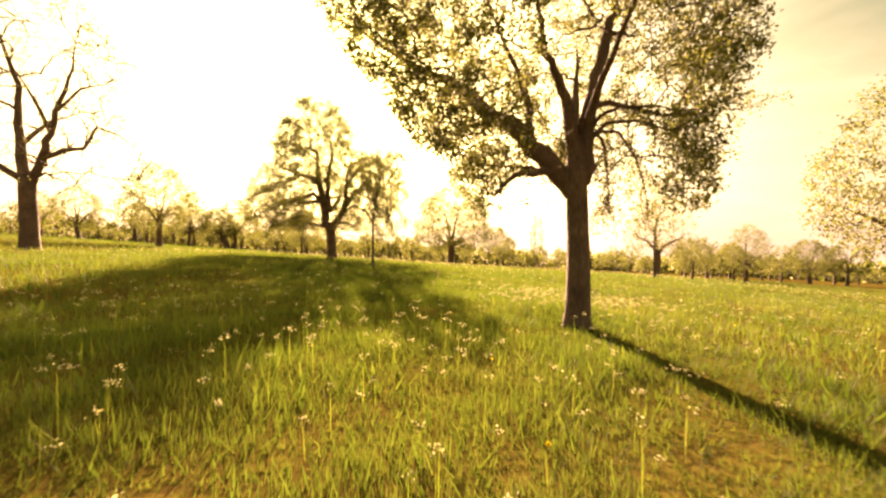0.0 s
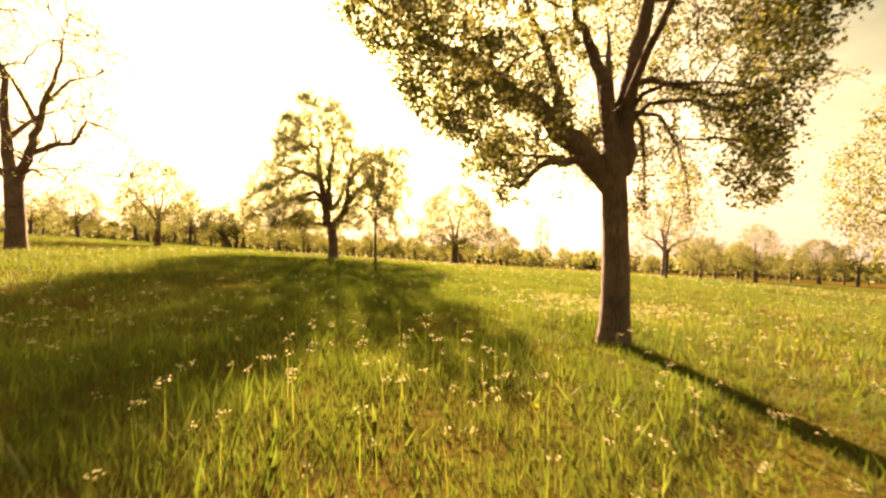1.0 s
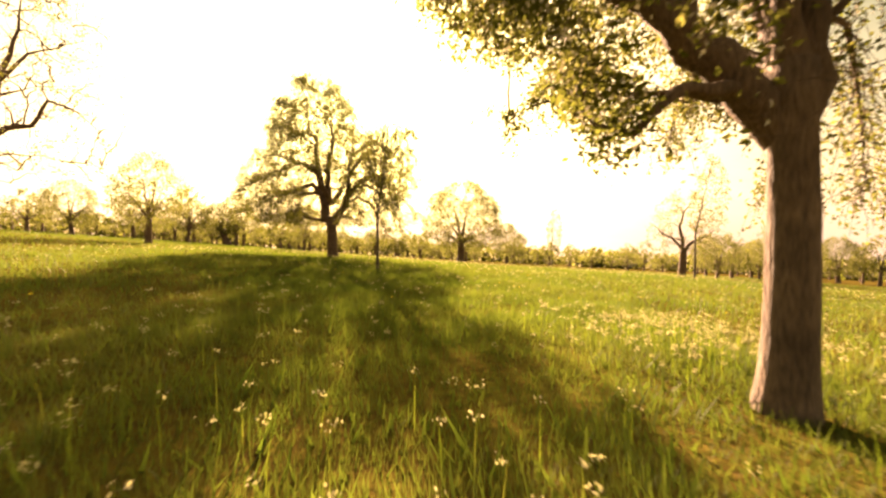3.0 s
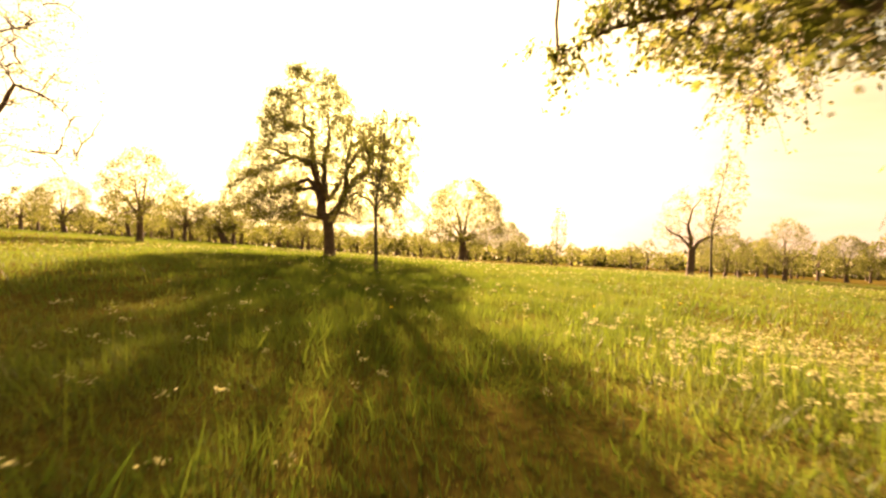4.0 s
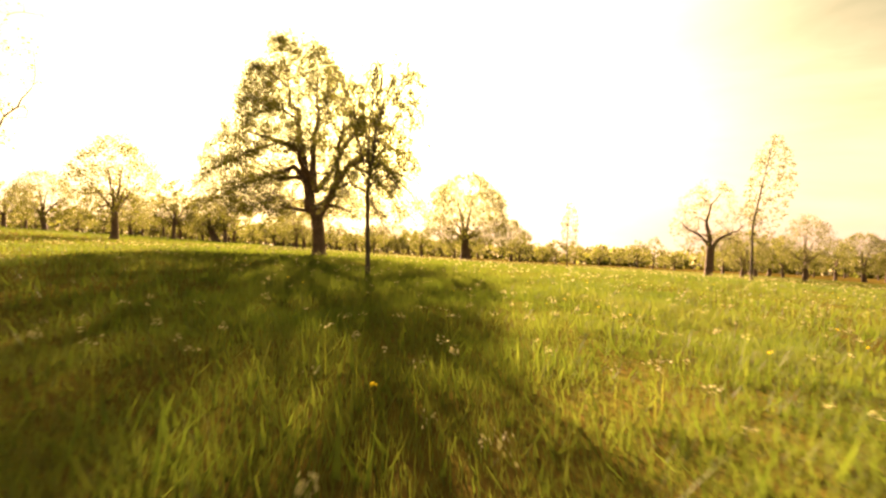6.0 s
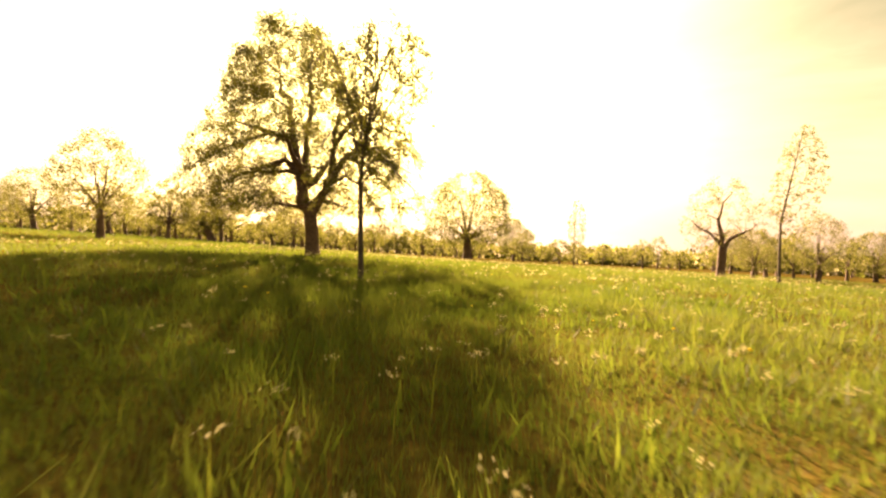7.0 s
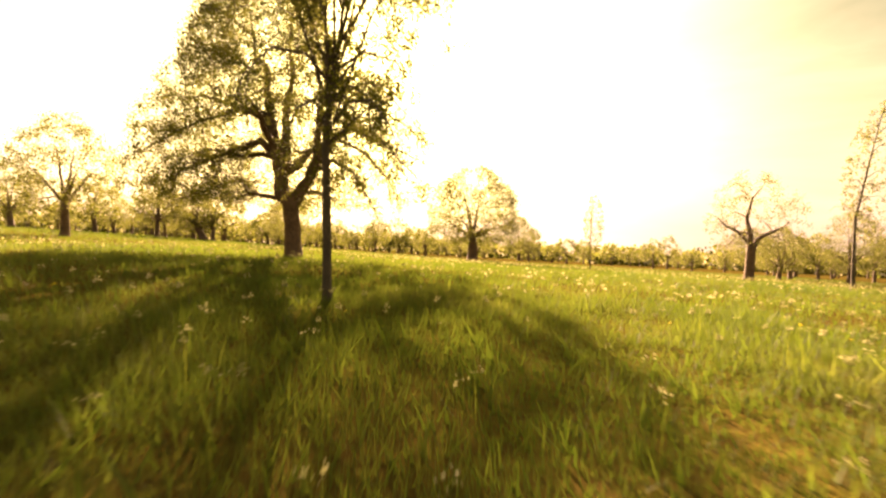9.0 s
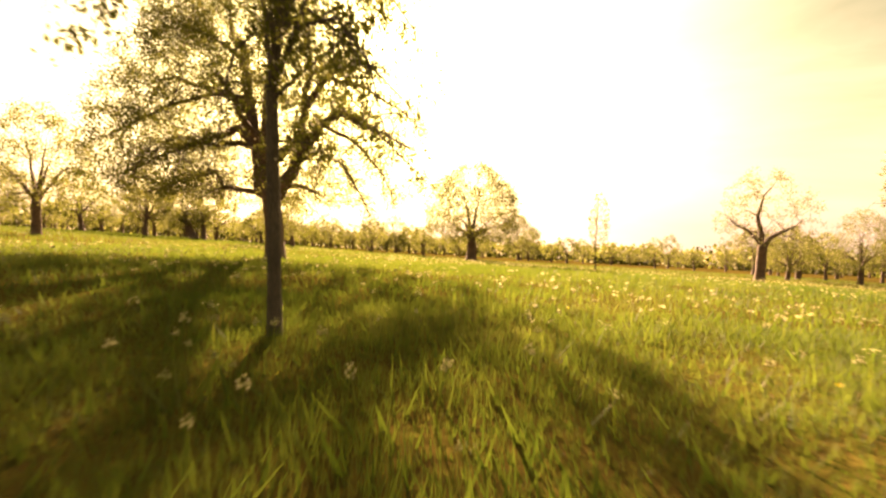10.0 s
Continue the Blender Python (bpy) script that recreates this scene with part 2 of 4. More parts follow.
def tube_mesh(name, runs, mat, sides, rough=0.0, seed=0):
    """Tapering round limbs from (points, radii) runs, closed at their tips, as one mesh."""
    rng = np.random.default_rng(seed)
    verts, loops, sizes, base = [], [], [], 0
    for pts, radii in runs:
        p, r = np.array(pts, float), np.array(radii, float)
        t = np.gradient(p, axis=0)
        t /= np.linalg.norm(t, axis=1, keepdims=True) + 1e-9
        ref = np.where(np.abs(t[:, 2:3]) > 0.9, [[1.0, 0, 0]], [[0, 0, 1.0]])
        ref = np.repeat(ref[:1], len(p), 0) if len(p) < 3 else ref
        u = np.cross(t, np.repeat([ref[0]], len(p), 0))
        u /= np.linalg.norm(u, axis=1, keepdims=True) + 1e-9
        v = np.cross(t, u)
        a = np.linspace(0, 2 * np.pi, sides, endpoint=False)
        rr = r[:, None] * (1 + rough * rng.normal(0, 1, (len(p), sides)))
        ring = p[:, None] + rr[..., None] * (np.cos(a)[None, :, None] * u[:, None] + np.sin(a)[None, :, None] * v[:, None])
        n = len(p)
        verts.append(ring.reshape(-1, 3))
        k = np.arange(sides)
        for j in range(n - 1):
            q = np.stack([k, (k + 1) % sides, (k + 1) % sides + sides, k + sides], 1) + base + j * sides
            loops.append(q.ravel())
            sizes += [4] * sides
        loops.append((k + base + (n - 1) * sides))
        sizes.append(sides)
        base += n * sides
    me = put_arrays(name, np.concatenate(verts), np.concatenate(loops), sizes, mat)
    me.polygons.foreach_set("use_smooth", np.ones(len(me.polygons), bool))
    return me


def leaf_mesh(name, places, length, width, mat, rng, hang=0.3):
    """Folded pointed leaves at the places, as one mesh."""
    p = np.asarray(places, float)
    n = len(p)
    d = rng.normal(0, 1, (n, 3))
    d[:, 2] -= hang
    d /= np.linalg.norm(d, axis=1, keepdims=True)
    s = np.cross(d, rng.normal(0, 1, (n, 3)))
    s /= np.linalg.norm(s, axis=1, keepdims=True) + 1e-9
    up = np.cross(s, d)
    ln = (length * rng.uniform(0.6, 1.25, n))[:, None]
    wd = (width * rng.uniform(0.6, 1.2, n))[:, None]
    verts = np.stack([p, p + d * ln * 0.5 + s * wd * 0.5 + up * wd * 0.16, p + d * ln, p + d * ln * 0.5 - s * wd * 0.5 + up * wd * 0.16], 1).reshape(-1, 3)
    i = np.arange(n)[:, None] * 4
    loops = np.concatenate([i, i + 1, i + 2, i, i + 2, i + 3], 1).ravel()
    return put_arrays(name, verts, loops, np.full(2 * n, 3), mat)


def unit(v):
    return v / (np.linalg.norm(v) + 1e-9)


class Growth:
    """Grows branches and twigs from given limbs towards places scattered through a crown, and collects where leaves sit."""

    def __init__(self, seed, centre, reach, floor, arch=0.15, rise=0.0, gaps=0.35, slant=0.0, clear=(0, 0), hollow=0.3, thin=(99, 0), profile=((-1, 0.5), (-0.65, 0.93), (0, 1.0), (0.5, 0.8), (1, 0.25))):
        self.rng = np.random.default_rng(seed)
        self.centre, self.reach, self.floor = np.array(centre, float), np.array(reach, float), floor
        self.arch, self.rise, self.gaps, self.seed = arch, rise, gaps, seed
        self.limbs, self.firsts, self.branches, self.twigs, self.leaves = [], [], [], [], []
        self.slant, self.clear, self.hollow, self.thin = slant, clear, hollow, thin
        self.profile = np.array(profile, float).T
        self.nodes, self.thick = np.zeros((0, 3)), np.zeros(0)

    def keep(self, pts, radii):
        self.nodes = np.concatenate([self.nodes, np.array(pts)])
        self.thick = np.concatenate([self.thick, np.array(radii)])

    def limb(self, pts, r0, r1):
        """A given main limb."""
        pts = [np.array(p, float) for p in pts]
        fine = []
        for a, b in zip(pts, pts[1:]):
            for k in range(3):
                fine.append(a + (b - a) * k / 3 + (self.rng.normal(0, r0 * 0.16, 3) if k else 0))
        fine.append(pts[-1])
        radii = list(r1 * 0.3 + (r0 - r1 * 0.3) * (1 - np.linspace(0, 1, len(fine)) ** 1.2))
        self.limbs.append((fine, radii))
        self.keep(fine[2:], radii[2:])

    def targets(self, count, outer):
        """Places inside the crown, with gaps, listed from the limbs outwards."""
        out = []
        size = float(np.mean(self.reach))
        while len(out) < count:
            up, turn, part_out = self.rng.uniform(-1, 1), self.rng.uniform(0, 2 * math.pi), self.hollow + (1 - self.hollow) * self.rng.random() ** outer
            wide = np.interp(up, *self.profile) * part_out
            p = self.centre + np.array([math.cos(turn) * wide, math.sin(turn) * wide, up]) * self.reach
            p[0] += self.slant * up
            if self.rng.random() > np.interp(up, *self.profile) ** 1.2 + 0.1:
                continue
            if p[2] < self.floor + self.rise * max(p[1], 0):
                continue
            if p[2] < self.clear[1] and math.hypot(p[0], p[1]) < self.clear[0]:
                continue
            if p[0] > self.thin[0] and self.rng.random() < self.thin[1]:
                continue
            bumpy = 0.5 + noise.noise(Vector(p * (2.6 / size)) + Vector((self.seed, 0, 0)))
            if part_out > 0.70 + 0.5 * bumpy:
                continue
            if noise.noise(Vector(p * (4.5 / size)) + Vector((0, self.seed, 0))) < self.gaps - 0.75:
                continue
            out.append(p)
        out = np.array(out)
        near = np.array([np.min(np.sum((self.nodes - p) ** 2, 1)) for p in out])
        return out[np.argsort(near)]

    def reach_out(self, p, steps, r_top, r_share):
        d = self.nodes - p
        past = np.hypot(self.nodes[:, 0], self.nodes[:, 1]) - math.hypot(p[0], p[1])
        far = np.sqrt(np.sum(d * d, 1)) + 0.5 * np.maximum(d[:, 2], 0) + 0.8 * np.maximum(past, 0)
        k = int(np.argmin(far))
        a = self.nodes[k]
        length = np.linalg.norm(p - a)
        flat = p - a
        control = a + flat * 0.5 + np.array([0, 0, self.arch * length]) + self.rng.normal(0, 0.10 * length, 3)
        t = np.linspace(0, 1, steps + 1)[:, None]
        pts = a * (1 - t) ** 2 + 2 * control * t * (1 - t) + p * t * t
        pts[1:-1] += self.rng.normal(0, 0.03 * length, (steps - 1, 3))
        r0 = max(min(self.thick[k] * r_share, r_top * (0.4 + length)), r_top * 0.3)
        return pts, np.linspace(r0, max(r0 * 0.35, 0.002), steps + 1)

    def fill(self, boughs, branches, twigs, leafy, spread, outer=0.45, r_top=0.05):
        for count, kind, steps, share, thick in (
            (boughs, self.firsts, 6, 0.6, r_top),
            (branches, self.branches, 4, 0.6, r_top * 0.45),
            (twigs, self.twigs, 3, 0.6, r_top * 0.2),
        ):
            for p in self.targets(count, outer):
                pts, radii = self.reach_out(p, steps, thick, share)
                kind.append((list(pts), list(radii)))
                self.keep(pts[1:], radii[1:])
        self.leaf_ends(self.branches + self.twigs, leafy, spread)

    def spray(self, run, count, length, leafy, spread, droop=0.5):
        """Short hanging side twigs along one limb."""
        pts = np.array(run[0])
        made = []
        for _ in range(count):
            f = self.rng.uniform(0.25, 1.0) * (len(pts) - 1)
            k = min(int(f), len(pts) - 2)
            a = pts[k] + (pts[k + 1] - pts[k]) * (f - k)
            side = unit(self.rng.normal(0, 1, 3) + unit(pts[k + 1] - pts[k]) * 0.9)
            n = length * self.rng.uniform(0.5, 1.2)
            b = a + side * n * 0.6
            c = b + unit(side + np.array([0, 0, -2.0 * droop])) * n * 0.5
            made.append(([a, (a + b) / 2 + self.rng.normal(0, 0.02, 3), b, c], [0.006, 0.005, 0.004, 0.002]))
        self.twigs += made
        self.leaf_ends(made, leafy, spread)

    def leaf_ends(self, ends, leafy, spread):
        for pts, _ in ends:
            pts = np.array(pts)
            n = max(1, int(leafy * self.rng.uniform(0.4, 1.5)))
            f = (1 - 0.85 * self.rng.random(n) ** 1.4) * (len(pts) - 1)
            k = np.minimum(f.astype(int), len(pts) - 2)
            q = pts[k] + (pts[k + 1] - pts[k]) * (f - k)[:, None] + self.rng.normal(0, spread, (n, 3))
            self.leaves.append(q)


def finish_tree(g, name, trunk_run, leaf, bloom, label, trunk_sides=14, limb_sides=9, bark=BARK, hang=0.3, seed=1, group="", single_branches=False, twiggy=True, bare=None):
    """Makes the objects of a grown tree under one empty at its foot."""
    tree = tagged(new(name), label, "tree", group)
    part("trunk", tube_mesh("trunk", [trunk_run], bark, trunk_sides, 0.035, seed), tree)
    for n, run in enumerate(g.limbs):
        part("limb", tube_mesh("limb", [run], bark, limb_sides, 0.04, seed + n), tree)
    if single_branches:
        for n, run in enumerate(g.firsts):
            part("branch", tube_mesh("branch", [run], bark, 5, 0.03, seed + n), tree)
    else:
        g.branches = g.firsts + g.branches
    if twiggy:
        g.branches = g.branches + g.twigs
    tagged(part("branchwork", tube_mesh("branchwork", g.branches, bark, 3, 0, seed), tree), kind="stuff")
    rng = np.random.default_rng(seed + 50)
    spots = np.concatenate(g.leaves)
    if bare:
        # no leaves sit close round the trunk and the stout limbs
        stout = np.array([p for pts, radii in [trunk_run] + g.limbs for p, r in zip(pts, radii) if r > bare[0]])
        free = np.ones(len(spots), bool)
        for p in stout:
            free &= np.sum((spots - p) ** 2, 1) > bare[1] ** 2
        spots = spots[free]
    pick = rng.random(len(spots)) < bloom
    part("foliage", leaf_mesh("foliage", spots[~pick], leaf, leaf * 0.55, LEAF, rng, hang), tree, "yellow-green young leaves")
    if bloom > 0:
        part("blossom", leaf_mesh("blossom", spots[pick], leaf * 0.6, leaf * 0.5, BLOSSOM, rng, 0.0), tree, "cream-white blossom")
    return tree


def trunk_line(tall, radius, flare, lean=(0, 0), steps=9, top=0.92):
    pts, radii = [], []
    for k in range(steps + 1):
        f = k / steps
        pts.append((lean[0] * f + 0.02 * math.sin(5 * f), lean[1] * f + 0.02 * math.cos(4 * f) - 0.02, tall * f))
        radii.append(radius * (1 + (flare - 1) * math.exp(-f * 7)) * (1 + (top - 1) * f))
    return pts, radii


def main_fruit_tree():
    """The tall fruit tree beside the path, forking at head height."""
    g = Growth(11, (-0.55, -0.1, 4.4), (3.7, 3.1, 2.9), 1.75, rise=0.45, gaps=0.40, slant=-0.6, clear=(1.25, 4.0), hollow=0.38, profile=((-1, 0.4), (-0.6, 0.6), (-0.2, 0.75), (0.3, 1.0), (0.7, 0.8), (1, 0.3)))

    def bough(pts, thick, thin, lift=0.19):
        g.limb([(x, y, z + lift) for x, y, z in pts], thick, thin)

    # left limb with its elbow, middle leader, right leader, right branch
    bough([(-0.03, 0, 1.85), (-0.38, 0.05, 2.28), (-0.72, 0.1, 2.64), (-0.97, 0.12, 2.9), (-1.3, 0.15, 3.08), (-1.55, 0.2, 3.35), (-1.85, 0.22, 3.55), (-2.3, 0.3, 3.75), (-3.0, 0.35, 4.2), (-3.7, 0.4, 4.6)], 0.165, 0.03)
    bough([(0.0, 0, 2.1), (-0.08, 0, 2.7), (-0.14, 0, 3.1), (-0.28, -0.02, 3.5), (-0.5, -0.05, 3.85), (-0.6, -0.08, 4.5), (-0.75, -0.1, 5.6)], 0.115, 0.025)
    bough([(0.05, 0, 2.0), (0.12, 0, 2.7), (0.19, 0.02, 3.1), (0.37, 0.08, 3.75), (0.46, 0.1, 4.2), (0.6, 0.15, 4.7), (0.8, 0.2, 5.6), (0.9, 0.2, 6.6)], 0.14, 0.025)
    bough([(0.2, 0.05, 3.1), (0.5, 0.1, 3.2), (0.8, 0.15, 3.15), (1.35, 0.25, 3.05), (2.0, 0.3, 3.1), (2.9, 0.3, 3.2)], 0.048, 0.012)
    bough([(-0.15, 0.05, 2.05), (-0.6, 0.4, 2.28), (-1.15, 0.8, 2.38), (-1.55, 1.15, 2.42), (-1.8, 1.5, 2.40)], 0.032, 0.012)
    bough([(0.1, 0.0, 2.75), (0.15, -0.6, 3.3), (0.2, -1.4, 3.8), (0.3, -2.3, 4.2)], 0.06, 0.015)
    bough([(0.0, 0.05, 2.3), (0.1, 0.5, 3.0), (0.3, 1.1, 3.9), (0.5, 1.8, 4.9)], 0.098, 0.015)
    bough([(0.08, 0.0, 2.5), (0.4, -0.05, 2.85), (0.8, -0.2, 2.85), (1.2, -0.4, 2.65), (1.5, -0.5, 2.3)], 0.034, 0.01)
    bough([(0.02, 0.05, 2.3), (0.15, 0.8, 2.75), (0.2, 1.6, 2.85), (0.35, 2.4, 2.65), (0.6, 3.1, 2.4)], 0.06, 0.012)
    bough([(-0.70, 0.1, 2.64), (-0.68, 0.08, 3.05), (-0.85, 0.05, 3.6), (-1.1, 0, 4.1), (-1.5, -0.1, 5.0)], 0.07, 0.015)
    bough([(0.08, -0.02, 2.6), (0.3, -0.1, 2.95), (0.55, -0.2, 3.05), (1.0, -0.4, 3.0), (1.6, -0.6, 2.8)], 0.036, 0.01)
    bough([(0.3, 0.1, 2.75), (0.55, 0.5, 2.7), (0.75, 0.9, 2.45), (0.9, 1.2, 2.0), (0.95, 1.35, 1.65)], 0.03, 0.01)
    bough([(0.35, 0.2, 2.8), (0.8, 0.5, 2.85), (1.25, 0.9, 2.5), (1.5, 1.1, 2.0), (1.6, 1.2, 1.6)], 0.03, 0.01)
    g.fill(120, 750, 4800, 25, 0.06, 0.45)
    g.spray(g.limbs[4], 40, 0.36, 26, 0.035, 0.25)
    g.spray(g.limbs[3], 60, 0.55, 20, 0.04)
    g.spray(g.limbs[8], 90, 0.6, 20, 0.04, 0.8)
    g.spray(g.limbs[7], 60, 0.55, 20, 0.04, 0.8)
    for run in g.limbs[11:13]:
        g.spray(run, 80, 0.6, 16, 0.045, 0.9)
    # the fork stands free of leaves on its open side
    g.leaves = [q[~((q[:, 1] < 0.15) & (np.abs(q[:, 0] + 0.1) < 0.8) & (q[:, 2] < 3.9))] for q in g.leaves]
    tree = finish_tree(
        g, "fruit_tree", trunk_line(2.54, 0.165, 1.4), 0.064, 0.26,
        "tall blossoming fruit tree with a forked brown trunk", 20, 12, seed=11, single_branches=True, bare=(0.05, 0.32),
    )
    stub = tube_mesh("limb_stub", [([(-0.04, -0.04, 2.45), (-0.12, -0.1, 2.85), (-0.14, -0.13, 3.05), (-0.17, -0.15, 3.25)], [0.11, 0.085, 0.10, 0.075])], BARK, 12, 0.05, 5)
    part("limb_stub", stub, tree, "sawn-off dead limb stub")
    tree.location = at_ground(1.94, 6.77)


def old_pear_tree():
    """The broad old tree on the brow."""
    g = Growth(23, (-0.5, 0, 5.9), (5.7, 5.0, 4.8), 1.9, gaps=0.18, clear=(0.8, 3.6), hollow=0.15, slant=-0.5, thin=(1.4, 0.5), profile=((-1, 0.5), (-0.75, 0.97), (-0.4, 0.95), (-0.1, 0.8), (0.4, 0.58), (0.7, 0.43), (1, 0.25)))
    # the leader that kinks twice on its way up, and its sawn shoulder
    g.limb([(-0.1, 0, 2.0), (-0.42, 0, 2.7), (-0.55, 0.05, 3.6), (-0.72, 0.1, 4.6), (-0.82, 0.1, 5.4)], 0.30, 0.52)
    g.limb([(-0.80, 0.1, 5.2), (-0.92, 0.1, 6.1), (-1.0, 0.1, 7.2), (-1.38, 0.1, 7.3), (-1.42, 0.05, 8.4), (-1.7, 0, 10.0)], 0.155, 0.04)
    g.limb([(-0.72, 0.1, 4.9), (-1.15, 0.15, 5.35), (-1.65, 0.2, 5.5), (-2.5, 0.4, 5.9), (-3.6, 0.5, 6.2), (-4.6, 0.6, 6.0)], 0.20, 0.02)
    # middle leader and right fork
    g.limb([(-0.2, 0, 3.2), (-0.3, 0.1, 4.4), (-0.22, 0.1, 5.6), (0.0, 0.1, 6.7), (-0.05, 0, 8.0), (0.2, 0.1, 9.4)], 0.19, 0.03)
    g.limb([(0.05, 0, 2.1), (0.45, 0, 2.75), (0.85, 0.05, 3.55), (0.92, 0.1, 4.4), (0.95, 0.2, 5.2), (1.15, 0.2, 6.0), (1.1, 0.2, 7.4), (1.5, 0.3, 8.4)], 0.235, 0.03)
    # long sagging limbs
    g.limb([(-0.5, 0, 3.7), (-1.2, 0.1, 4.4), (-1.9, 0.2, 4.15), (-2.9, 0.2, 3.85), (-4.1, 0.2, 3.4), (-5.3, 0.2, 2.8)], 0.165, 0.025)
    g.limb([(-0.4, 0, 3.6), (-1.0, -0.2, 3.85), (-1.7, -0.4, 3.75), (-2.7, -0.7, 3.95), (-3.8, -1.0, 3.5)], 0.12, 0.02)
    g.limb([(-0.2, 0, 2.2), (-0.75, -0.2, 2.3), (-1.5, -0.4, 2.4), (-1.65, -0.5, 2.85), (-2.2, -0.6, 2.75), (-3.2, -0.8, 2.35), (-4.2, -1.0, 2.0)], 0.10, 0.018)
    g.limb([(0.9, 0.1, 3.6), (1.5, 0.2, 4.5), (2.2, 0.2, 5.0), (2.9, 0.2, 4.7), (3.8, 0.2, 4.1), (5.0, 0.2, 3.5)], 0.165, 0.018)
    g.limb([(0.1, 0.1, 3.4), (0.2, 1.3, 4.2), (0.1, 2.8, 4.8), (0.2, 4.2, 4.8)], 0.171, 0.02)
    g.limb([(0.0, -0.1, 3.2), (-0.3, -1.4, 4.2), (-0.2, -2.8, 4.9), (0.1, -4.0, 4.9)], 0.159, 0.02)
    g.limb([(0.95, 0.2, 5.0), (1.9, -0.3, 6.0), (2.8, -0.5, 6.3), (3.8, -0.8, 6.0)], 0.122, 0.02)
    g.limb([(0.9, 0, 3.3), (1.6, -0.3, 3.6), (2.4, -0.4, 3.1), (3.0, -0.5, 2.1), (3.4, -0.5, 1.2)], 0.085, 0.012)
    g.limb([(1.6, 0.2, 4.5), (2.6, 0.4, 4.0), (3.5, 0.5, 3.0), (4.0, 0.5, 1.9)], 0.075, 0.012)
    g.limb([(1.9, -0.3, 5.9), (3.1, -0.2, 5.6), (4.2, -0.2, 4.9), (5.0, -0.1, 4.2)], 0.075, 0.012)
    g.limb([(1.2, 0.2, 6.2), (2.3, 0.5, 6.9), (3.2, 0.6, 6.5), (4.2, 0.7, 5.5), (4.8, 0.7, 4.6)], 0.075, 0.012)
    g.limb([(1.2, 0.1, 4.2), (2.4, -0.8, 4.6), (3.6, -1.0, 4.0), (4.6, -1.1, 3.0), (5.0, -1.1, 2.3)], 0.075, 0.012)
    g.limb([(-2.0, 0.3, 5.6), (-3.3, -0.2, 5.1), (-4.4, -0.3, 4.5), (-5.4, -0.3, 4.0)], 0.075, 0.012)
    g.limb([(-0.95, 0.1, 6.6), (-2.0, 0.1, 7.4), (-3.0, 0.2, 7.8), (-4.0, 0.2, 7.6)], 0.07, 0.012)
    g.limb([(-1.4, 0.05, 8.2), (-2.2, -0.2, 8.9), (-3.0, -0.3, 9.2)], 0.05, 0.01)
    g.fill(170, 900, 5600, 25, 0.11, 0.5, 0.06)
    for run in g.limbs[5:8] + g.limbs[17:]:
        g.spray(run, 120, 0.95, 20, 0.06, 0.75)
    for run in g.limbs[8:9] + g.limbs[11:17]:
        g.spray(run, 85, 0.85, 14, 0.05, 0.8)
    # the stout limbs stand free of leaves on the tree's open side
    g.leaves = [q[~((q[:, 1] < 0.0) & (q[:, 0] > -0.9) & (q[:, 0] < 1.0) & (q[:, 2] < 4.6))] for q in g.leaves]
    tree = finish_tree(
        g, "pear_tree", trunk_line(2.5, 0.30, 1.25, (-0.05, 0)), 0.080, 0.06,
        "broad old pear tree with dark spreading limbs", 18, 11, seed=23, single_branches=True, bare=(0.14, 0.24),
    )
    tree.location = at_ground(-7.38, 30.15)


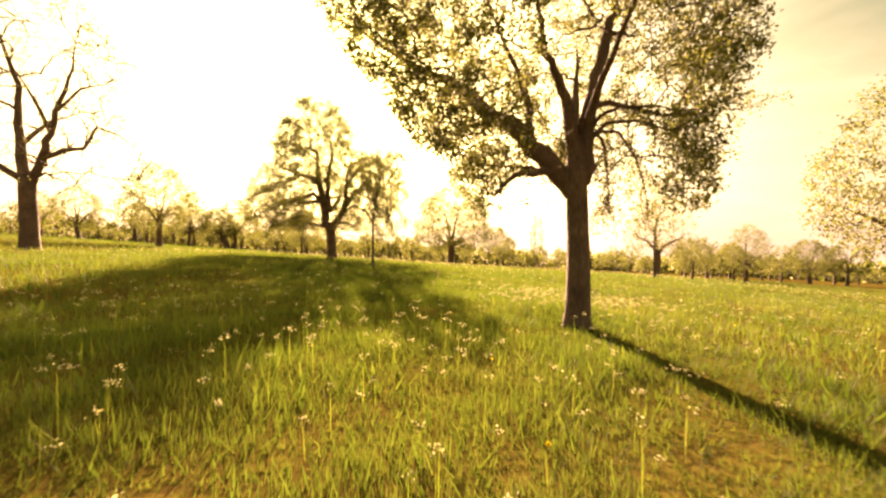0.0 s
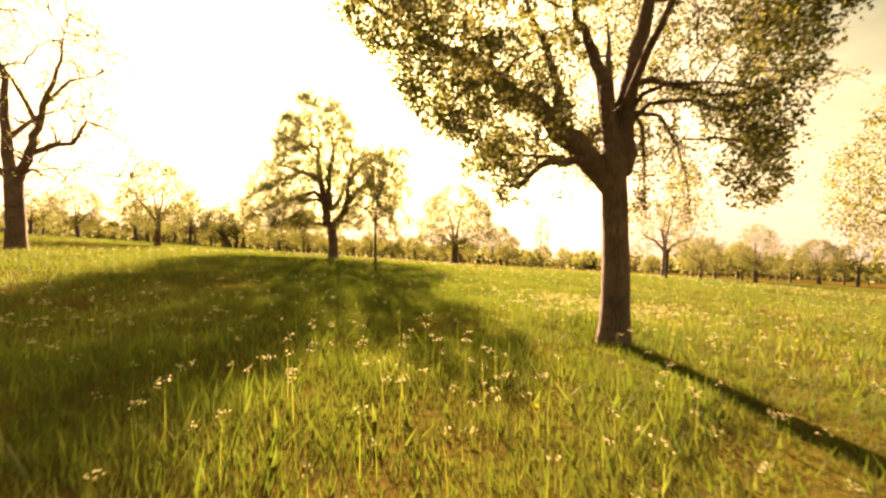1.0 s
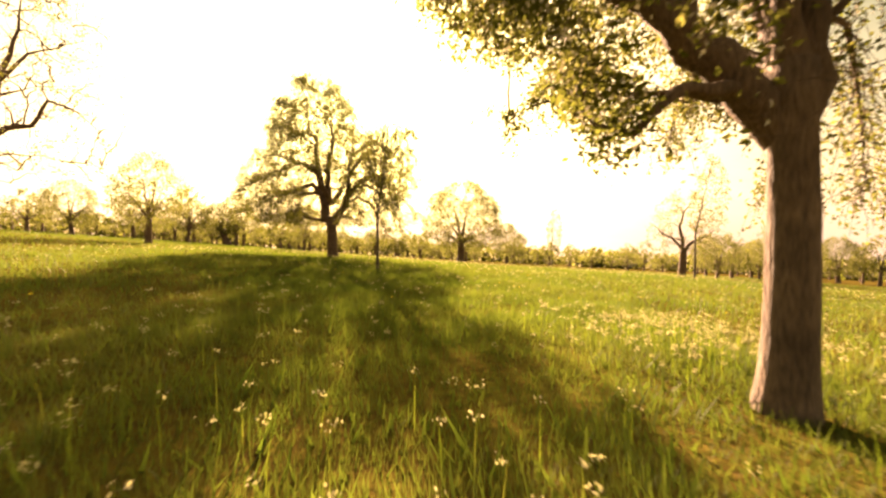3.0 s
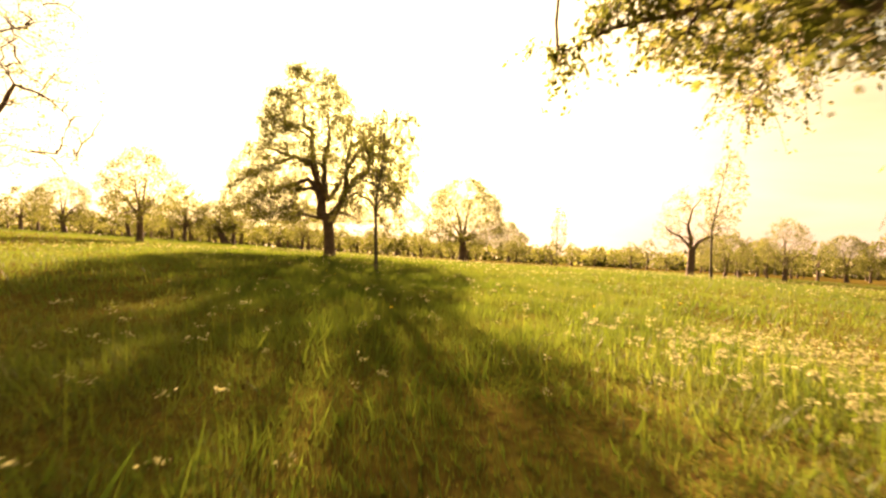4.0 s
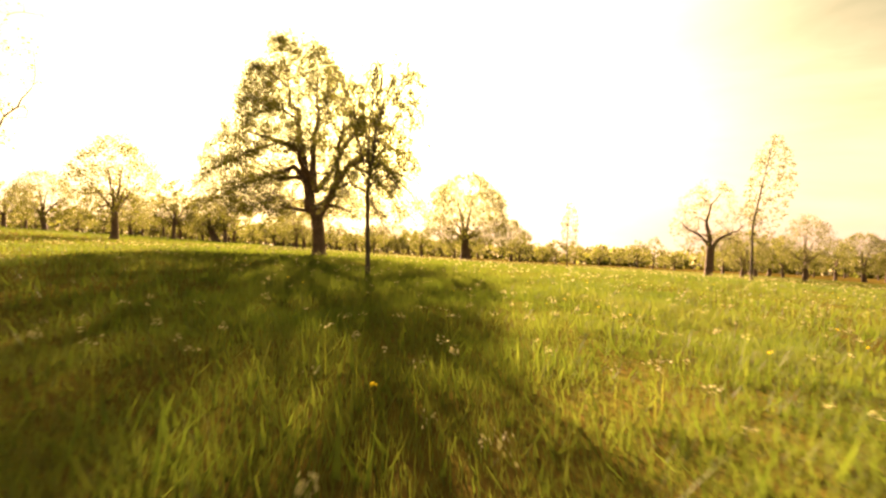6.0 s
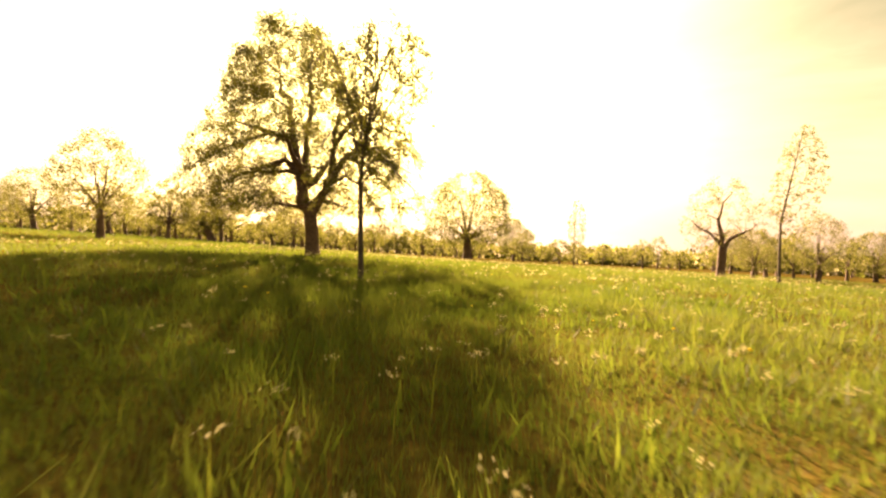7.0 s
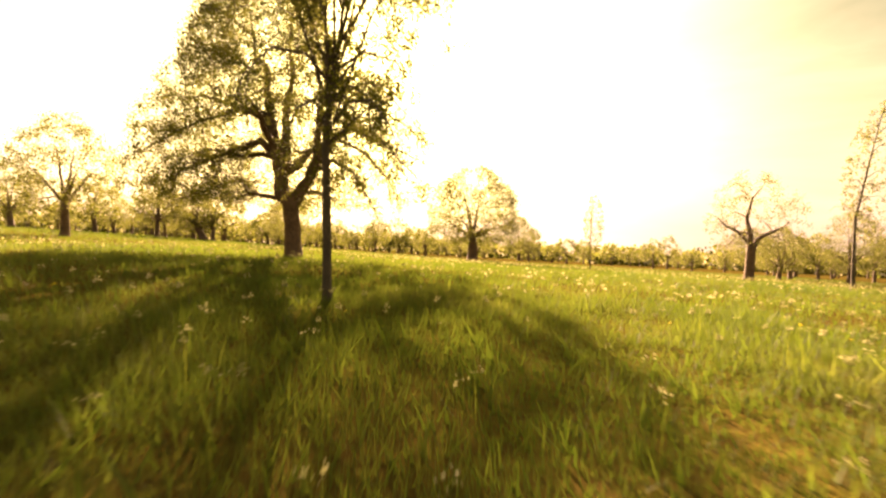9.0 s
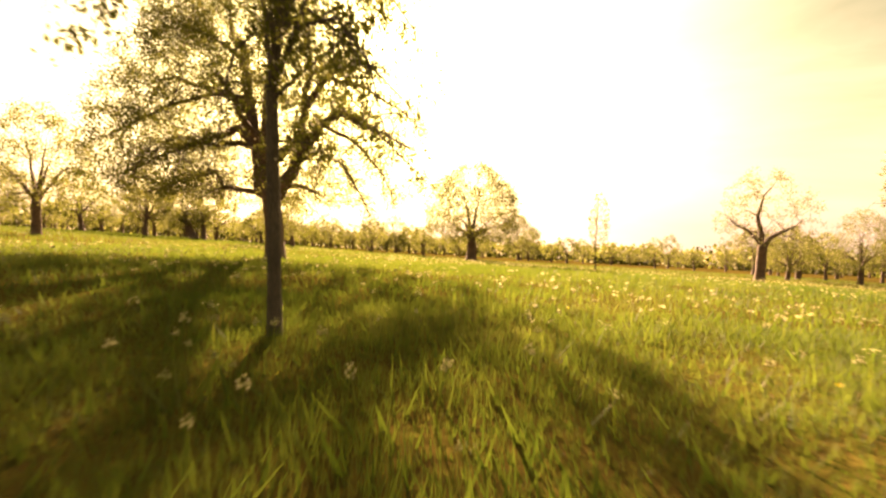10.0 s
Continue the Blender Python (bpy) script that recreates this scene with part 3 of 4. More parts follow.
def slender_tree(seed, tall, radius, label, spot, turn=0.0, wide=1.0, bow=0.3, airy=False):
    """A young tree on a thin straight stem with fine hanging branches."""
    outline = ((-1, 0.3), (-0.6, 0.8), (0, 1.0), (0.6, 0.75), (1, 0.2))
    if airy:
        outline = ((-1, 0.2), (-0.6, 0.4), (-0.2, 0.65), (0.3, 0.95), (0.7, 1.0), (1, 0.6))
    g = Growth(seed, (0.15 + bow * 0.4, 0, tall * 0.65), (wide, wide, tall * 0.37), tall * 0.26, gaps=0.38, slant=bow * 0.2, profile=outline)
    rng = np.random.default_rng(seed)
    low = tall * 0.38
    for k in range(13):
        z = low + (tall * 0.93 - low) * k / 12
        a = k * 2.4 + rng.uniform(-0.4, 0.4)
        out = np.array([math.cos(a), math.sin(a), 0]) * wide * 0.8
        n = rng.uniform(0.75, 1.15) * (1.15 - 0.6 * k / 12)
        start = np.array([bow * max(0, (z / tall - 0.4)), 0, z])
        if airy:
            g.limb([start, start + out * 0.3 * n + [0, 0, 0.3], start + out * 0.65 * n + [0, 0, 0.62], start + out * n + [0, 0, 0.75]], 0.02, 0.006)
            continue
        g.limb([start, start + out * 0.35 * n + [0.05, 0, 0.28], start + out * 0.75 * n + [0.12, 0, 0.3], start + out * 1.0 * n + [0.16, 0, 0.05]], 0.02, 0.006)
    if airy:
        # a vase of rising boughs whose ends hang over, and a few low hanging ones
        for k in range(12):
            a = k * 2.4 + rng.uniform(-0.3, 0.3)
            z, n = 1.9 + 0.09 * k, rng.uniform(0.8, 1.15)
            out = np.array([math.cos(a), math.sin(a), 0]) * n
            foot = np.array([bow * max(0, z / tall - 0.4), 0, z])
            top = (2.45 - 0.05 * k) * rng.uniform(0.85, 1.1)
            bough = [foot, foot + out * 0.22 + [0, 0, top * 0.32], foot + out * 0.5 + [0, 0, top * 0.7], foot + out * 0.85 + [0.05, 0, top], foot + out * 1.08 + [0.08, 0, top * 0.86], foot + out * 1.2 + [0.08, 0, top * 0.5]]
            g.limb(bough, 0.018, 0.006)
            g.spray(g.limbs[-1], 34, 0.42, 8, 0.03, 1.4)
        for k in range(5):
            a = (-0.5, 2.6, 1.0, 3.8, 0.3)[k] + rng.uniform(-0.2, 0.2)
            z, n = 2.0 + 0.18 * k, rng.uniform(0.8, 1.1)
            out = np.array([math.cos(a), math.sin(a), 0]) * n
            foot = np.array([bow * max(0, z / tall - 0.4), 0, z])
            bough = [foot, foot + out * 0.35 + [0, 0, 0.3], foot + out * 0.75 + [0, 0, 0.25], foot + out * 1.05 + [0, 0, -0.1], foot + out * 1.2 + [0, 0, -0.6]]
            g.limb(bough, 0.02, 0.006)
            g.spray(g.limbs[-1], 20, 0.38, 7, 0.03, 1.3)
    g.fill(80, 300, 700 if airy else 350, 13 if airy else 7, 0.04, 0.4, 0.022)
    pts = [(bow * max(0, k / 10 - 0.4), 0.01 * math.sin(k), tall * k / 10) for k in range(11)]
    radii = [radius * (1.25 if k == 0 else 1 - 0.085 * k) for k in range(11)]
    if airy:
        radii = [radius * (1.25, 1, 0.97, 0.93, 0.86, 0.62, 0.45, 0.32, 0.2, 0.12, 0.06)[k] for k in range(11)]
    tree = finish_tree(g, "young_tree", (pts, radii), 0.05 if airy else 0.1, 0.1 if airy else 0.4, label, 12, 6, BARK_YOUNG, 0.9, seed, "young slender trees")
    tree.matrix_basis = Matrix.Translation(at_ground(*spot)) @ pose(0, 0, 0, 0, 0, turn)
    return tree


def bare_old_tree():
    """The old tree at the meadow's left edge, limbs hardly in leaf."""
    g = Growth(31, (0.1, 0, 6.6), (5.2, 4.5, 5.0), 2.6, gaps=0.4)
    g.limb([(-0.1, 0, 2.9), (-0.3, 0, 4.0), (-0.5, 0.1, 5.4), (-0.4, 0.1, 7.0), (-1.1, 0.1, 8.8), (-1.3, 0, 10.4)], 0.24, 0.04)
    g.limb([(0.15, 0, 2.9), (0.6, 0, 4.0), (0.9, 0.1, 5.0), (1.3, 0.1, 6.4), (1.8, 0.2, 7.8), (2.0, 0.2, 9.4)], 0.2, 0.03)
    g.limb([(-0.2, 0, 3.0), (-1.1, -0.1, 3.6), (-1.9, -0.2, 3.9), (-3.0, -0.3, 4.8), (-4.2, -0.3, 5.4)], 0.16, 0.03)
    g.limb([(0.5, 0, 3.9), (1.4, 0.1, 4.3), (2.2, 0.2, 4.4), (2.8, 0.2, 5.3), (3.6, 0.3, 5.0), (4.6, 0.3, 4.2)], 0.12, 0.02)
    g.limb([(0.2, 0, 3.0), (0.9, -0.2, 3.3), (1.6, -0.4, 3.0), (2.3, -0.5, 2.7)], 0.07, 0.015)
    g.limb([(-0.3, 0.1, 4.6), (-0.2, 1.3, 5.8), (0.2, 2.6, 6.6)], 0.12, 0.02)
    g.limb([(0.9, 0.1, 5.0), (1.2, -1.1, 6.2), (1.6, -2.4, 7.0)], 0.10, 0.02)
    g.limb([(1.2, 0.1, 6.0), (2.2, 0.1, 6.9), (3.4, 0.0, 7.1)], 0.08, 0.015)
    g.fill(150, 500, 1000, 5, 0.09, 0.45, 0.11)
    tree = finish_tree(
        g, "old_tree", trunk_line(3.1, 0.34, 1.2), 0.11, 0.3, "gnarled old fruit tree with almost bare limbs", 16, 10, seed=31, single_branches=True,
    )
    tree.location = at_ground(-17.6, 19.4)


def far_bare_tree():
    """The stout tree beyond the dip, with one long limb reaching to the right."""
    g = Growth(37, (0.5, 0, 6.4), (4.6, 4.0, 4.2), 3.0, gaps=0.4)
    g.limb([(0.2, 0, 3.2), (0.9, 0, 4.1), (1.9, 0, 4.7), (3.0, 0.1, 5.1), (4.0, 0.1, 5.9)], 0.26, 0.05)
    g.limb([(0.1, 0, 3.2), (0.1, 0, 4.6), (-0.2, 0.1, 6.2), (0.3, 0.1, 8.0), (1.4, 0.1, 9.4)], 0.28, 0.05)
    g.limb([(0.0, 0, 3.6), (-1.0, 0.1, 4.8), (-2.2, 0.1, 5.4), (-3.2, 0.2, 6.4)], 0.18, 0.04)
    g.fill(60, 240, 500, 10, 0.14, 0.5, 0.1)
    tree = finish_tree(
        g, "old_tree", trunk_line(3.5, 0.42, 1.25, (0.25, 0)), 0.15, 0.3, "stout old fruit tree with a bare forked crown", 12, 8, seed=37,
    )
    tree.location = at_ground(26.8, 57.4)


def orchard_template(seed, tall, wide, trunk, radius, lean, detail=1.0, leaf=0.2, bloom=0.12):
    """An orchard tree, grown once and repeated."""
    g = Growth(seed, (lean * 1.4, 0, trunk + (tall - trunk) * 0.46), (wide, wide, (tall - trunk) * 0.56), trunk * 0.75, gaps=0.33)
    rng = np.random.default_rng(seed)
    for k in range(6):
        a = k * 2.4 + rng.uniform(-0.5, 0.5)
        out = np.array([math.cos(a), math.sin(a), 0]) * wide
        top = (tall - trunk) * (0.72 if k < 2 else rng.uniform(0.2, 0.5))
        f = 0.2 if k < 2 else 0.65
        base = np.array([lean, 0, trunk * 0.95])
        g.limb([base, base + out * 0.25 * f + [0, 0, top * 0.3], base + out * 0.55 * f + [0, 0, top * 0.62], base + out * f + [0, 0, top]], radius * 0.55, 0.03)
    g.fill(int(40 * detail), int(160 * detail), int(420 * detail), 10, 0.16, 0.42)
    return finish_tree(
        g, "orchard_tree", trunk_line(trunk, radius, 1.3, (lean, 0), 6), leaf, bloom,
        "blossoming orchard tree in young yellow-green leaf", 8, 5, seed=seed, group="orchard trees", twiggy=detail > 0.9,
    )


main_fruit_tree()
old_pear_tree()
slender_tree(41, 4.9, 0.052, "slender young tree with a thin straight stem and airy crown", (-2.9, 18.68), bow=0.7, airy=True)
bare_old_tree()
far_bare_tree()

TEMPLATES = [
    orchard_template(61, 7.2, 3.0, 2.0, 0.24, 0.1, 2.2, 0.14),
    orchard_template(62, 6.4, 3.2, 1.7, 0.26, -0.2, 2.2, 0.14),
    orchard_template(63, 8.0, 3.3, 2.2, 0.27, 0.05, 2.2, 0.14),
    orchard_template(64, 5.6, 2.8, 1.9, 0.42, 0.9, 2.0, 0.14),
    orchard_template(65, 7.6, 4.0, 2.0, 0.34, 0.15, 5.0, 0.14),
    orchard_template(71, 7.0, 3.2, 2.0, 0.24, 0.1, 0.38, 0.31),
    orchard_template(72, 6.2, 3.3, 1.8, 0.26, -0.2, 0.38, 0.31),
    orchard_template(73, 7.8, 3.1, 2.1, 0.25, 0.2, 0.38, 0.31),
    orchard_template(74, 5.2, 2.7, 1.6, 0.22, -0.1, 0.38, 0.31),
]
USED = set()


def plant(kind, x, y, size=1.0, turn=0.0, tall=1.0):
    src = TEMPLATES[kind]
    m = Matrix.Translation(at_ground(x, y)) @ pose(0, 0, 0, 0, 0, turn) @ Matrix.Diagonal((size, size, size * tall, 1))
    if kind not in USED:
        USED.add(kind)
        src.matrix_basis = m
        return src
    one = copy_thing(src, Matrix())
    one.matrix_basis = m
    return one


# single trees of the orchard that stand apart: kind, x, y, size, turn
for kind, x, y, size, turn in (
    (0, -25.8, 41.3, 1.05, 20),
    (3, -34.3, 72.7, 1.15, 185),
    (1, -49.3, 61.6, 1.1, 0),
    (4, 1.3, 82.0, 1.85, 40),
    (4, 15.4, 130.0, 1.45, 120),
    (2, 45.0, 67.5, 1.05, 70),
    (4, 71.0, 88.0, 1.1, 200),
    (2, 25.5, 24.5, 1.55, 90),
    (0, -19.0, 61.0, 0.8, 50),
    (4, 65.0, 103.0, 1.0, 20),
    (1, -52.0, 80.0, 1.0, 80),
    (0, -41.0, 75.0, 0.95, 280),
    (0, 49.0, 92.0, 1.1, 10),
    (1, 37.5, 68.5, 0.95, 150),
):
    plant(kind, x, y, size, turn)
slender_tree(43, 7.6, 0.075, "slender young tree with a tall thin crown", (14.9, 32.2), 0, 1.2, 1.7)
slender_tree(47, 6.8, 0.07, "slender young tree with a tall thin crown", (11.0, 54.8), -20)

# rows of the orchard beyond
rng = np.random.default_rng(5)
for row, far in enumerate((72, 92, 112, 135, 160, 190)):
    span = far * 1.25
    step = 9.5 + row * 2.2
    for k in range(int(2 * span / step)):
        x = -span + k * step + rng.uniform(-3, 3)
        y = far + 0.12 * abs(x) + rng.uniform(-5, 5)
        px = x / y
        if row < 2 and -0.30 < px < 0.55:
            continue
        if row < 3 and -0.03 < px < 0.10:
            continue
        plant(int(rng.integers(5, 9)), x, y, rng.uniform(0.8, 1.2), rng.uniform(0, 360), rng.uniform(0.9, 1.1))


# young trees and bushes that close the view beyond the brow
rng = np.random.default_rng(15)
for k in range(34):
    way, far = -0.62 + 0.66 * k / 33 + rng.uniform(-0.012, 0.012), rng.uniform(80, 135)
    plant(8 if k % 3 else 6, way * far, far, rng.uniform(0.75, 1.15), rng.uniform(0, 360), rng.uniform(0.85, 1.1))


def far_wood():
    """Hedges and woodland that close the meadow all round."""
    r = np.random.default_rng(9)
    spots = []
    for _ in range(900):
        a = r.uniform(-1.25, 1.25) if r.random() < 0.8 else r.uniform(-math.pi, math.pi)
        d = r.uniform(215, 330)
        x, y = d * math.sin(a), d * math.cos(a)
        tall, wide = r.uniform(4, 11), r.uniform(3, 6)
        z = float(height(x, y))
        n = 60
        v = r.normal(0, 1, (n, 3))
        v /= np.linalg.norm(v, axis=1, keepdims=True)
        v *= r.uniform(0.55, 1.0, (n, 1))
        spots.append(np.array([x, y, z + tall * 0.5]) + v * [wide, wide, tall * 0.52])
    spots = np.concatenate(spots)
    pale = r.random(len(spots)) < 0.3
    wood = tagged(new("far_wood"), "distant hedges and woodland in spring leaf and blossom", "woodland", kind="stuff")
    part("foliage", leaf_mesh("far_foliage", spots[~pale], 2.2, 1.9, LEAF, r, 0.1), wood)
    part("blossom", leaf_mesh("far_blossom", spots[pale], 1.6, 1.5, BLOSSOM, r, 0.0), wood)


far_wood()


# ---------------------------------------------------------------- meadow
def value_noise(x, y, scale, seed):
    r = np.random.default_rng(seed)
    table = r.random((64, 64))
    u, v = x / scale, y / scale
    i, j = np.floor(u).astype(int), np.floor(v).astype(int)
    f, g = u - i, v - j
    f, g = f * f * (3 - 2 * f), g * g * (3 - 2 * g)
    t = lambda a, b: table[a % 64, b % 64]
    return (t(i, j) * (1 - f) + t(i + 1, j) * f) * (1 - g) + (t(i, j + 1) * (1 - f) + t(i + 1, j + 1) * f) * g


def blades(x, y, tall, wide, rng, bend=0.45):
    """Arrays of curved, pointed blades rooted at the places."""
    n = len(x)
    z = height(x, y) - 0.01
    a = rng.uniform(0, 2 * np.pi, n)
    side = np.stack([np.cos(a), np.sin(a), np.zeros(n)], 1)
    lean_a = a + np.pi / 2 + rng.normal(0, 0.5, n)
    lean = np.stack([np.cos(lean_a), np.sin(lean_a), np.zeros(n)], 1) * (rng.uniform(0.1, 1.0, n) * bend)[:, None]
    root = np.stack([x, y, z], 1)
    up = np.array([0, 0, 1.0])
    h, w = tall[:, None], wide[:, None]
    mid = root + up * h * 0.55 + lean * h * 0.35
    tip = root + up * h * 0.95 + lean * h * 1.1
    verts = np.stack([root - side * w * 0.5, root + side * w * 0.5, mid + side * w * 0.42, mid - side * w * 0.42, tip], 1).reshape(-1, 3)
    i = np.arange(n)[:, None] * 5
    loops = np.concatenate([i, i + 1, i + 2, i + 3, i + 3, i + 2, i + 4], 1).ravel()
    return verts, loops, np.tile([4, 3], n)


def spikes(x, y, tall, wide, rng, bend=0.5):
    """Arrays of plain pointed blades for the meadow further off."""
    n = len(x)
    root = np.stack([x, y, height(x, y) - 0.01], 1)
    a = rng.uniform(0, 2 * np.pi, n)
    side = np.stack([np.cos(a), np.sin(a), np.zeros(n)], 1) * wide[:, None] * 0.6
    lean = rng.normal(0, bend, (n, 3)) * tall[:, None] * 0.6
    lean[:, 2] = tall
    verts = np.stack([root - side, root + side, root + lean], 1).reshape(-1, 3)
    return verts, np.arange(3 * n), np.full(n, 3)


def join_arrays(sets):
    verts, loops, sizes, base = [], [], [], 0
    for v, l, s in sets:
        verts.append(v), loops.append(l + base), sizes.append(s)
        base += len(v)
    return np.concatenate(verts), np.concatenate(loops), np.concatenate(sizes)


def grass():
    r = np.random.default_rng(3)
    sets = []
    for make, (x0, x1, y0, y1), edge, count, (h0, h1), w in (
        (blades, (-5.5, 4.5, 0.8, 22.0), 1.8, 420000, (0.05, 0.135), 0.0033),
        (spikes, (-19.0, 21.0, 0.5, 42.0), 6.0, 350000, (0.07, 0.20), 0.010),
        (spikes, (-60.0, 66.0, 3.0, 100.0), 14.0, 240000, (0.10, 0.24), 0.026),
    ):
        x, y = r.uniform(x0, x1, count), r.uniform(y0, y1, count)
        tuft = 0.6 * value_noise(x, y, 0.4, 1) + 0.4 * value_noise(x, y, 2.3, 2)
        rim = np.clip(np.minimum(np.minimum(x - x0, x1 - x), y1 - y) / edge, 0, 1)
        keep = r.random(count) < (0.65 + 0.7 * tuft) * rim
        x, y, tuft = x[keep], y[keep], tuft[keep]
        tall = (h0 + (h1 - h0) * r.random(len(x)) ** 1.5) * (0.45 + 1.2 * tuft**1.3)
        sets.append(make(x, y, tall, w * r.uniform(0.6, 1.3, len(x)), r, 0.6))
    me = put_arrays("meadow_grass", *join_arrays(sets), GRASS)
    tagged(new("meadow_grass", me), "uneven tufted spring meadow grass", "grass", kind="stuff")


grass()


def stalks(x, y, tall, rng):
    return blades(x, y, tall, np.full(len(x), 0.005), rng, 0.15)


def floret_array(x, y, tall, rng, petals, size, spread):
    """Little petals clustered on top of the stalks."""
    n = len(x)
    z = height(x, y) + tall * 0.94
    c = np.repeat(np.stack([x, y, z], 1), petals, 0) + rng.normal(0, 1, (n * petals, 3)) * [spread, spread, spread * 0.5]
    a = rng.normal(0, 1, (n * petals, 3))
    a /= np.linalg.norm(a, axis=1, keepdims=True)
    b = np.cross(a, rng.normal(0, 1, (n * petals, 3)))
    b /= np.linalg.norm(b, axis=1, keepdims=True)
    s = size * rng.uniform(0.6, 1.2, (n * petals, 1))
    verts = np.stack([c - a * s, c - b * s, c + a * s, c + b * s], 1).reshape(-1, 3)
    i = np.arange(n * petals)[:, None] * 4
    loops = np.concatenate([i, i + 1, i + 2, i + 3], 1).ravel()
    return verts, loops, np.full(n * petals, 4)


def flower_spots(rng, count):
    """Flowers stand in drifts, thickest towards the right and along the brow."""
    x, y = rng.uniform(-14, 20, count), rng.uniform(1.5, 45, count)
    d = value_noise(x, y, 3.0, 8) * 0.75 + 0.25 * value_noise(x, y, 0.8, 9)
    keep = rng.random(count) < np.clip((d - 0.32) * 1.6 + 0.012 * x, 0.03, 1)
    return x[keep], y[keep]


def meadow_flowers():
    r = np.random.default_rng(17)
    x, y = flower_spots(r, 8500)
    x = np.concatenate([x, r.normal(2.2, 0.9, 300), r.normal(-0.5, 2.2, 120)])
    y = np.concatenate([y, r.normal(8.7, 0.8, 300), r.normal(4.5, 1.6, 120)])
    tall = r.uniform(0.22, 0.42, len(x))
    me = put_arrays("flower_stalks", *stalks(x, y, tall, r), STEM)
    top = new("cuckoo_flowers")
    tagged(top, "drifts of pale cuckoo flowers among the grass", "flowers", kind="stuff")
    part("stalks", me, top)
    part("flower_heads", put_arrays("flower_heads", *floret_array(x, y, tall, r, 11, 0.0075, 0.021), FLOWER), top)
    x, y = r.uniform(-16, 26, 5200), r.uniform(20, 58, 5200)
    drift = 0.7 * value_noise(x, y, 4.5, 21) + 0.3 * value_noise(x, y, 1.1, 22)
    keep = r.random(len(x)) < np.clip((drift - 0.36) * 2.4, 0, 1)
    x, y = x[keep], y[keep]
    tall = r.uniform(0.2, 0.32, len(x))
    top = new("brow_flowers")
    tagged(top, "pale yellow flowers scattered along the brow", "flowers", kind="stuff")
    part("stalks", put_arrays("brow_stalks", *stalks(x, y, tall, r), STEM), top)
    part("flower_heads", put_arrays("brow_heads", *floret_array(x, y, tall, r, 5, 0.022, 0.02), FLOWER), top)
    x, y = r.uniform(-12, 14, 70), r.uniform(1.5, 30, 70)
    tall = r.uniform(0.15, 0.3, len(x))
    top = new("buttercups")
    tagged(top, "scattered yellow meadow flowers on thin stalks", "flowers", kind="stuff")
    part("stalks", put_arrays("buttercup_stalks", *stalks(x, y, tall, r), STEM), top)
    part("flower_heads", put_arrays("buttercup_heads", *floret_array(x, y, tall, r, 6, 0.010, 0.008), YELLOW), top)


meadow_flowers()


